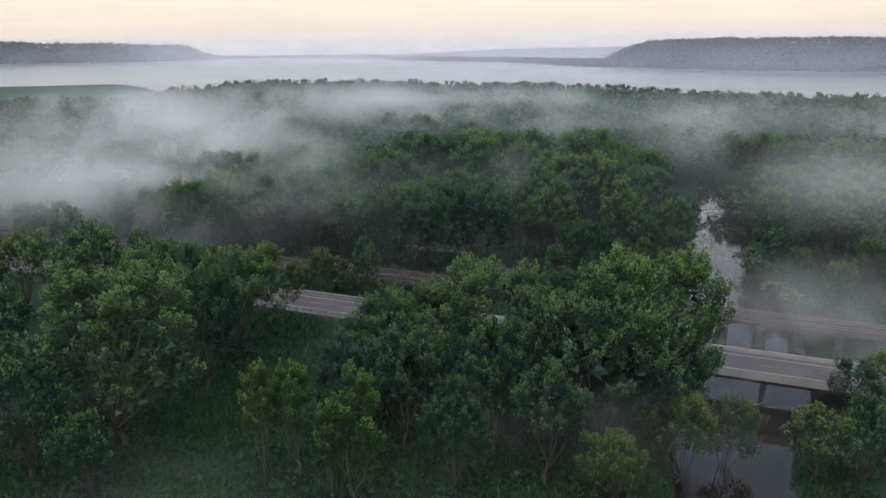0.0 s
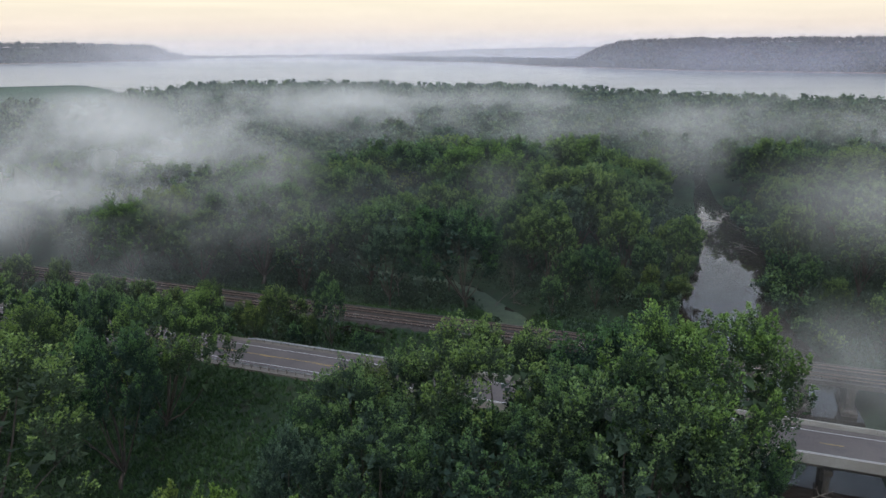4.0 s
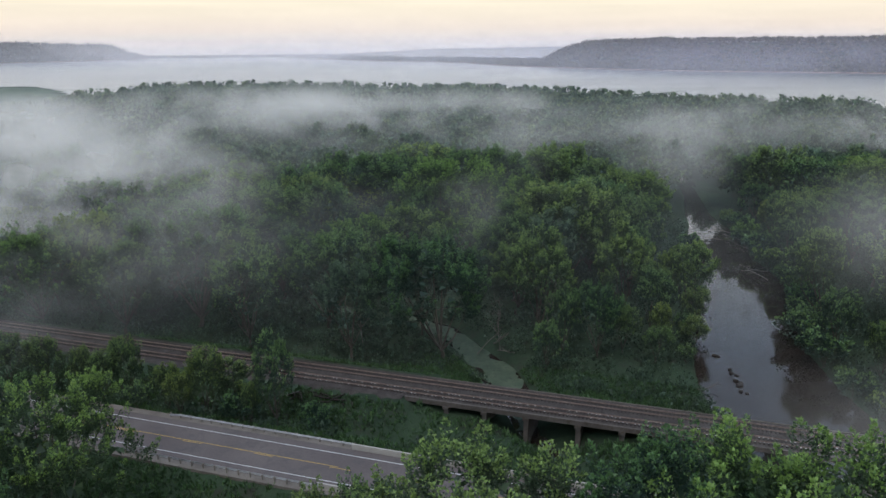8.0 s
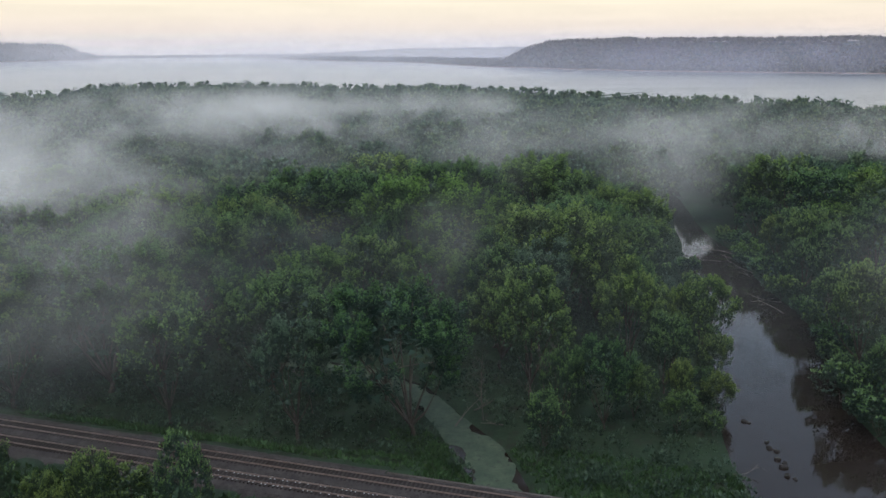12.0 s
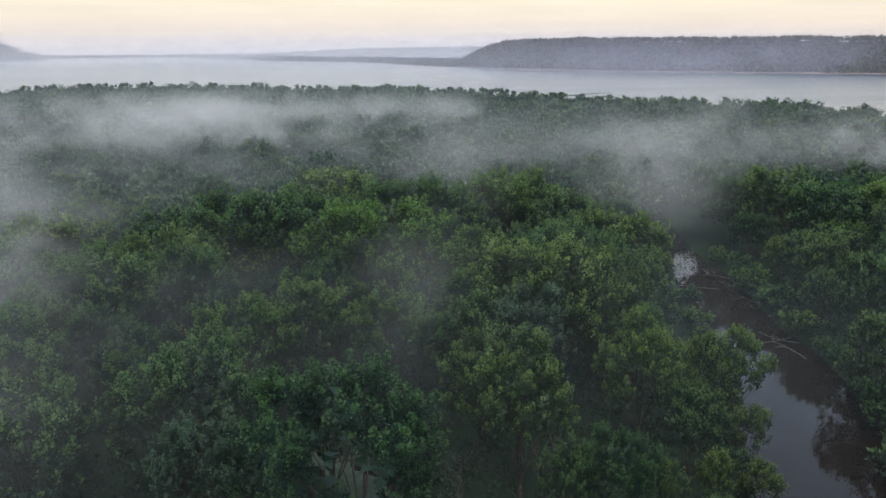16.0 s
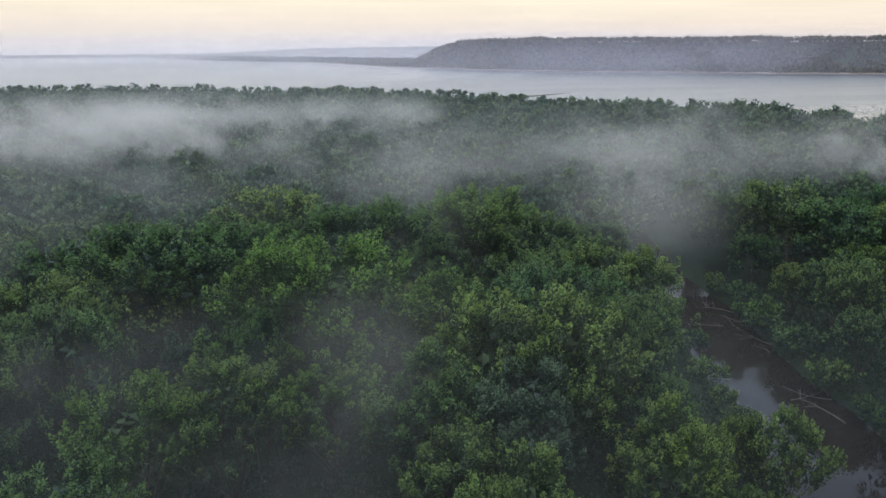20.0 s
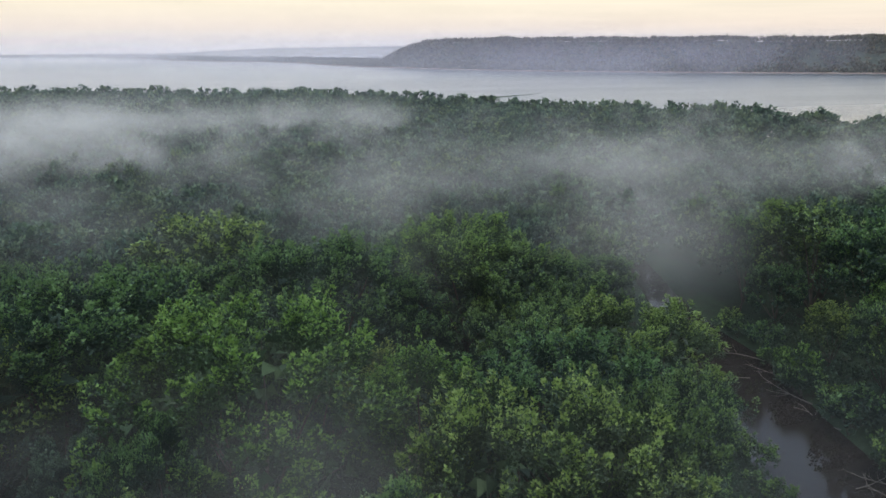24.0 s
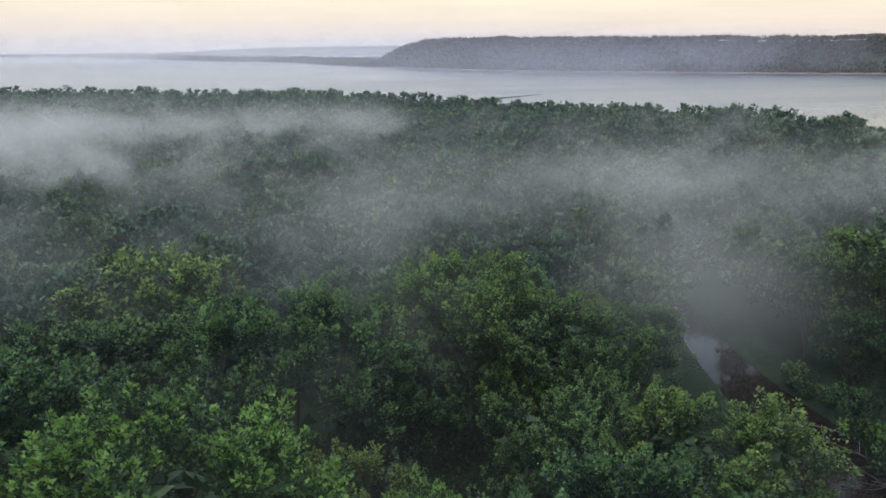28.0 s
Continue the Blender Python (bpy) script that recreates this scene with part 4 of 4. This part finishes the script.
# ---- the woods farther off, one mass ----
def far_woods():
    """Many crowns in one mass: a few grown shapes, turned and scaled, fewer and larger leaves with distance."""
    rng = np.random.default_rng(5)
    vs, fs, marks, n = [], [], [], 0
    for y0, y1, step, tufts, per, leaf, shapes in ((190, 345, 12.6, 210, 13, 0.74, 4), (345, 490, 14.2, 140, 9, 1.1, 5), (490, 720, 14.2, 60, 6, 1.8, 5), (720, 1180, 14.5, 26, 4, 2.8, 4)):
        kinds = [crown_np(np.random.default_rng(40 + 7 * q + y1), 24.0, 8.8, 0.16, tufts, per, leaf, 0.95, 24 if tufts > 100 else 17) for q in range(shapes)]
        spots = []
        if y1 == 345:
            spots = list(rest)
        else:
            for y in np.arange(y0, y1, step):
                half = 0.62 * y + 20
                for x in np.arange(-half, half + 60, step):
                    px, py = x + rng.uniform(-5, 5), y + rng.uniform(-5, 5)
                    if py > np.interp(px, SHORE[:, 0], SHORE[:, 1]) - 12 or (px < -330 and py > 760 + 0.25 * (px + 330)):
                        continue
                    if along(np.array([px]), np.array([py]), RIVER, RIVER_HALF)[0] < 1.0:
                        continue
                    spots.append((px, py))
        for px, py in spots:
            v, f, c, lighter = kinds[int(rng.integers(shapes))]
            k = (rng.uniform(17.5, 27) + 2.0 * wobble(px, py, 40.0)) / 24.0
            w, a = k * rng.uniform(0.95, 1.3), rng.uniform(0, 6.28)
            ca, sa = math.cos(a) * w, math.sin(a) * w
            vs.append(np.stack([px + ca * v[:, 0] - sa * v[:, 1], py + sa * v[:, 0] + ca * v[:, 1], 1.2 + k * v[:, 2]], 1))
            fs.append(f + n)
            marks.append(lighter)
            n += len(v)
    return np.concatenate(vs), np.concatenate(fs), np.concatenate(marks)


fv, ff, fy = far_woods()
# far crowns too carry painted top light on their upper shoots
tagged(new("far_woods", mesh_np("far_woods", fv, ff, LEAF_FAR, False, LEAF_FAR_LIT, fy)), "dense green bottomland forest stretching to the lake", "forest", kind="stuff")

# ---- undergrowth at the feet of the trees ----
def undergrowth():
    rng = np.random.default_rng(77)
    x, y = rng.uniform(-110, 170, 9000), rng.uniform(84, 330, 9000)
    z = land_height(x, y)
    s, d = frame_sd(x, y, 186.3)
    s2, d2 = frame_sd(x, y, 155.1)
    wood = d > 12
    near = np.array([min((x[i] - a) ** 2 + (y[i] - b) ** 2 for a, b in placed) if not wood[i] else 0.0 for i in range(len(x))])
    ok = (z > 0.5) & (np.abs(d) > 8) & (np.abs(d2) > 9) & ((wood & ~((x > 8) & (x < 62) & (y < 206))) | (near < 22))
    ok &= along(x, y, SLOUGH, SLOUGH_HALF) > 2.0
    c = np.stack([x, y, z], 1)[ok]
    r = rng.uniform(0.7, 2.0, len(c))
    return clump_np(rng, c + np.array([0, 0, 0.4]), r, 40, 0.32)


tagged(new("undergrowth", mesh_np("undergrowth", *undergrowth(), LEAF)), "low green undergrowth beneath the trees", "undergrowth", kind="stuff")

# ---- grass, weeds and marsh ----
def grass():
    rng = np.random.default_rng(31)
    x, y = rng.uniform(-75, 62, 105000), rng.uniform(86, 216, 105000)
    z = land_height(x, y)
    s, d = frame_sd(x, y, 186.3)
    s2, d2 = frame_sd(x, y, 155.1)
    bank = along(x, y, SLOUGH, SLOUGH_HALF)
    ok = (z > 0.35) & (np.abs(d) > np.where((s > 6) & (s < 60), 4.7, 6.4)) & (np.abs(d2) > 7.0) & (d < 24)
    keep = rng.uniform(size=len(x)) < 0.55 + 0.45 * wobble(x, y, 4.0, 5.0)
    ok &= keep & (bank > 0.3) & ((d < 13) | ((x > 6) & (y < 210)))
    p = np.stack([x, y, z - 0.05], 1)[ok]
    per = 4
    P = np.repeat(p, per, 0) + rng.normal(size=(len(p) * per, 3)) * np.array([0.22, 0.22, 0.0])
    way = rng.normal(size=P.shape) * 0.45 + np.array([0, 0, 1.0])
    return kites_np(rng, P, way, np.repeat(rng.uniform(0.40, 1.05, len(p)), per) * rng.uniform(0.7, 1.2, len(P)), 0.34)


tagged(new("grass", mesh_np("grass", *grass(), GRASS)), "tall dewy green grass and weeds on the banks", "grass", kind="stuff")


def ribbon(line, half, z, rng, extra):
    """A flat strip with an uneven edge along a winding line."""
    line = np.array(line, float)
    seg = np.r_[0, np.cumsum(np.hypot(*np.diff(line, axis=0).T))]
    n = int(seg[-1] / 0.8)
    s = np.linspace(0, seg[-1], n)
    x, y, h = np.interp(s, seg, line[:, 0]), np.interp(s, seg, line[:, 1]), np.interp(s, seg, half)
    tx, ty = np.gradient(x), np.gradient(y)
    tl = np.hypot(tx, ty)
    nx, ny = -ty / tl, tx / tl
    q = np.linspace(-1, 1, 7)
    w = (h + extra)[:, None] * q[None] + rng.normal(size=(n, 7)) * 0.2 + (0.9 * np.sin(s / 2.9) + 0.7 * np.sin(s / 1.3 + 2))[:, None] * np.abs(q)[None]
    v = np.stack([x[:, None] + nx[:, None] * w, y[:, None] + ny[:, None] * w, np.full((n, 7), z)], -1).reshape(-1, 3)
    i, j = np.meshgrid(np.arange(n - 1), np.arange(6), indexing="ij")
    a = i * 7 + j
    return v, np.stack([a, a + 7, a + 8, a + 1], -1).reshape(-1, 4)


tagged(new("duckweed", mesh_np("duckweed", *ribbon(SLOUGH[:8], SLOUGH_HALF[:8], 0.05, np.random.default_rng(4), -0.1), WEED)),
       "pale green duckweed covering the still slough", "duckweed", kind="stuff")
mv, mf = sheet(np.arange(-1100, -345, 30.0), np.arange(640, 1600, 30.0), lambda x, y: np.minimum(land_height(x, y), 3.0) + 0.35)
centre = mv[mf].mean(1)
mf = mf[(centre[:, 1] > 760 + 0.25 * (centre[:, 0] + 330)) & (centre[:, 2] > 0.6)]
tagged(new("marsh", mesh_np("marsh", mv, mf, MEADOW, True)), "flat green marsh meadow by the lake", "marsh", kind="structure")
for spit_line, spit_half in (([(215, 1020), (270, 1090), (340, 1150), (452, 1232)], [30, 16, 9, 1.5]), ([(230, 1010), (300, 1050), (360, 1075)], [18, 10, 2])):
    tagged(new("marsh_spit", mesh_np("marsh_spit", *ribbon(spit_line, spit_half, 0.35, np.random.default_rng(6), 0.5), MEADOW)), "low grassy spit of marsh reaching into the lake", "marsh", kind="structure")


# ---- wood, stone and rubble ----
def log_np(rng, length, radius, branches, up=0.6):
    stem = limb(rng, (0, 0, 0), (length, 0, 0), length * 0.05, 7)
    pieces = [tube_np(stem, np.linspace(radius, radius * 0.35, 7), 7)]
    for k in range(branches):
        i = rng.integers(2, 7)
        e = stem[i] + np.array([rng.uniform(0.3, 1.0), rng.normal() * 0.8, rng.uniform(-0.1, up)]) * length * rng.uniform(0.12, 0.32)
        br = limb(rng, stem[i], e, 0.15, 4)
        pieces.append(tube_np(br, np.linspace(radius * 0.45, radius * 0.12, 4), 5))
        for q in range(2):
            e2 = br[2] + rng.normal(size=3) * length * 0.07 + np.array([0.3, 0, 0.2])
            pieces.append(tube_np(limb(rng, br[2], e2, 0.05, 3), np.linspace(radius * 0.2, radius * 0.07, 3), 4))
    return join_np(pieces)


for k, (x, y, z, length, turn, rise, radius, branches) in enumerate((
        (103, 258, 0.3, 11, 100, 3, 0.22, 5), (107, 266, 0.4, 9, 140, 5, 0.18, 6), (111, 283, 0.3, 10, 95, 4, 0.2, 6), (113, 292, 0.4, 12, 105, 6, 0.22, 7),
        (116, 303, 0.3, 9, 120, 5, 0.18, 6), (118, 311, 0.3, 11, 150, 4, 0.2, 7), (100, 268, 0.2, 8, 10, 2, 0.14, 3), (110, 305, 0.2, 9, 165, 3, 0.15, 5))):
    lg = tagged(new("driftwood_log", mesh_np("driftwood_log", *log_np(np.random.default_rng(300 + k), length * 0.85, radius * 0.7, branches), DRIFTWOOD)),
                "bleached fallen tree with bare branches on the river bank", "log", "driftwood on the bank")
    lg.matrix_basis = pose(x, y, z, 0, -rise, turn)
for k, (x, y, z, length, turn, rise, radius, branches, label) in enumerate((
        (47.5, 119.8, 0.3, 12.0, 31, 3, 0.2, 3, "bare drift log stranded against the bridge pier"), (62, 154, 0.8, 5.0, -20, 4, 0.12, 4, "broken branches caught on the pier footing"),
        (4.6, 228, 3.5, 11.0, -15, 15, 0.16, 2, "pale dead trunk leaning over the slough"), (17, 211, 0.6, 7.0, 40, 25, 0.14, 4, "fallen dead branch on the slough bank"),
        (21, 216, 0.8, 7.0, 300, 38, 0.16, 5, "fallen dead branch on the slough bank"), (26, 209, 0.9, 6.0, 200, 20, 0.15, 4, "fallen dead branch on the slough bank"),
        (55, 191, 0.6, 5.0, 5, 4, 0.10, 4, "bare drift branch on the muddy bank"))):
    lg = tagged(new("fallen_log", mesh_np("fallen_log", *log_np(np.random.default_rng(340 + k), length, radius, branches), DRIFTWOOD if k < 2 else DEADWOOD)), label, "log")
    lg.matrix_basis = pose(x, y, z, 0, -rise, turn)


def rock_np(rng, sx, sy, sz, square=1.0):
    bm = bmesh.new()
    bmesh.ops.create_icosphere(bm, subdivisions=3, radius=1.0)
    out = []
    for v in bm.verts:
        p = v.co.copy()
        m = max(abs(p.x), abs(p.y), abs(p.z))
        p = p.lerp(p / m, 0.55 * square) * (1 + 0.16 * noise.noise(p * 1.7 + Vector((rng.uniform(0, 1e-6), sx, sy))))
        out.append((p.x * sx, p.y * sy, p.z * sz))
    faces = [[v.index for v in f.verts] for f in bm.faces]
    bm.free()
    return np.array(out), np.array(faces)


rng = np.random.default_rng(8)
for k, (x, y, size) in enumerate(((65.4, 192.6, 0.50), (66.1, 193.6, 0.36), (66.3, 198.4, 0.42), (66.9, 197.3, 0.36), (65.7, 194.9, 0.40), (66.8, 200.2, 0.30), (64.6, 190.2, 0.40), (65.3, 189.2, 0.28), (66.7, 207.4, 0.40), (67.3, 206.9, 0.28))):
    rk = tagged(new("river_rock", mesh_np("river_rock", *rock_np(rng, size * 1.3, size, size * 0.8), ROCK, True)), "dark wet stone breaking the river surface", "rock", "stones in the river")
    rk.matrix_basis = pose(x, y, 0.02, 12, 0, 40 * k)
ob = tagged(new("old_pier_block", mesh_np("old_pier_block", *rock_np(rng, 1.7, 1.5, 1.9, 1.5), CONCRETE, True)), "tilted block of an old concrete pier standing in the river", "rubble")
ob.matrix_basis = pose(59.2, 165.6, 0.9, 8, -14, 30)
pile = thing("old_sleeper_pile", "heap of dark discarded timber sleepers beside the track", "timber pile", m=RAIL_AT)
for k in range(26):
    part("old_sleeper", tie_mesh, pile, m=pose(-16.5 + 0.42 * k + random.uniform(-0.4, 0.4), -7.4 + random.uniform(-0.7, 0.7), -1.15 + 0.25 * (k % 3) + random.uniform(0, 0.2), random.uniform(-12, 12), random.uniform(-8, 8), random.uniform(20, 160)))
clip_pieces = []
for k in range(150):
    for r in (-0.95, -0.55, 0.55, 0.95):
        if random.random() < 0.6:
            clip_pieces.append(box_np(-22 + 0.62 * k - 0.07, r - 0.08, RAIL_Z + 0.03, -22 + 0.62 * k + 0.07, r + 0.08, RAIL_Z + 0.075, 0.02))
clips = part("rail_clips", mesh_np("rail_clips", *join_np(clip_pieces), WHITE_LINE), track, "pale clips holding the rails")
clips["kind"] = "stuff"

# ---- mist ----
def mist_bank(x, y, rx, ry, z0, z1, density, size=46.0, low=0.40, high=0.68, gap=9.0, lean=1.0, name="mist_bank", label="thin drifting bank of pale grey mist above the treetops", tint=(0.76, 0.75, 0.71)):
    """A bank of mist: a row of thin leaning veils, one behind the other."""
    zc = (z0 + z1) / 2
    bank = thing(name, label, "mist", "mist banks", pose(x, y, zc), kind="stuff")
    m = mist_material("mist", density, size, low, high, (rx, ry, (z1 - z0) / 2), 0.0, tint, 0.08 if name == "morning_haze" else 0.25)
    n = max(3, int(2 * ry / gap))
    for k in range(n):
        y0 = ((k + 0.5) / n - 0.5) * 2 * ry
        w = rx * math.sqrt(max(0.1, 1 - (y0 / ry) ** 2))
        v, f = sheet(np.linspace(-w, w, 15), np.linspace(z0 - zc, z1 - zc, 5), lambda X, Z: Z)
        v[:, 1] = y0 + lean * v[:, 2] + 1.5 * np.sin(v[:, 0] / 19 + k)
        part("mist_veil", mesh_np("mist_veil", v, f, m, True), bank)
    return bank


# the banks that lie over the woods
for x, y, rx, ry, z0, z1, density in (
        (-118, 280, 112, 115, 6, 52, 0.56), (-165, 420, 130, 85, 10, 50, 0.50), (-35, 480, 150, 64, 14, 48, 0.36), (165, 428, 84, 54, 14, 50, 0.44), (205, 380, 70, 55, 12, 48, 0.38),
        (-70, 610, 230, 80, 14, 46, 0.28),
        (62, 565, 120, 60, 14, 44, 0.22), (30, 405, 125, 66, 12, 44, 0.17), (-10, 250, 95, 50, 10, 38, 0.085), (30, 330, 90, 60, 12, 40, 0.055), (-75, 218, 80, 46, 2, 38, 0.17), (30, 102, 44, 20, 1, 20, 0.13), (-30, 88, 50, 30, 0, 9, 0.04)):
    mist_bank(x, y, rx, ry, z0, z1, density, size=44.0, low=0.40, high=0.76, gap=11.5)
for x, y, rx, ry, z0, z1, density in ((100, 180, 40, 40, 15, 48, 0.17), (130, 362, 48, 46, 10, 48, 0.21), (98, 326, 30, 34, 8, 42, 0.10), (74, 138, 46, 36, 0, 26, 0.20)):
    mist_bank(x, y, rx, ry, z0, z1, density, size=36.0, low=0.26, high=0.72, gap=10.0)
mist_bank(1330, 2010, 60, 40, 66, 92, 0.22, size=60.0, low=0.35, high=0.7, gap=20.0, label="small white puff of mist on the bluff")
for y, rx, ry, top, dens, gap, lean, tint in ((240, 300, 62, 44, 0.014, 14, 0.8, (0.78, 0.86, 0.88)), (390, 360, 120, 46, 0.030, 24, 0.8, (0.80, 0.87, 0.89)), (560, 520, 200, 48, 0.032, 28, 0.8, (0.80, 0.88, 0.90)), (860, 900, 220, 70, 0.035, 60, 0.8, (0.82, 0.89, 0.93)),
                                              (1700, 2600, 750, 130, 0.050, 210, 1.8, (0.86, 0.86, 0.92)), (3350, 3900, 1150, 260, 0.105, 230, 1.2, (0.88, 0.86, 0.90))):
    mist_bank(0, y, rx, ry, -top * 0.6, top, dens, 400.0, 0.1, 0.6, gap, lean, "morning_haze", "faint bluish morning haze over woods and lake", tint)
mist_bank(950, 1880, 1150, 330, -60, 150, 0.125, 400.0, 0.1, 0.6, 110, 0.6, "morning_haze", "faint violet morning haze along the foot of the bluff", (0.80, 0.78, 0.98))
mist_bank(0, 4150, 5200, 380, -120, 190, 0.26, 400.0, 0.1, 0.6, 150, 0.6, "morning_haze", "pale warm morning haze before the farthest hills", (0.92, 0.86, 0.86))
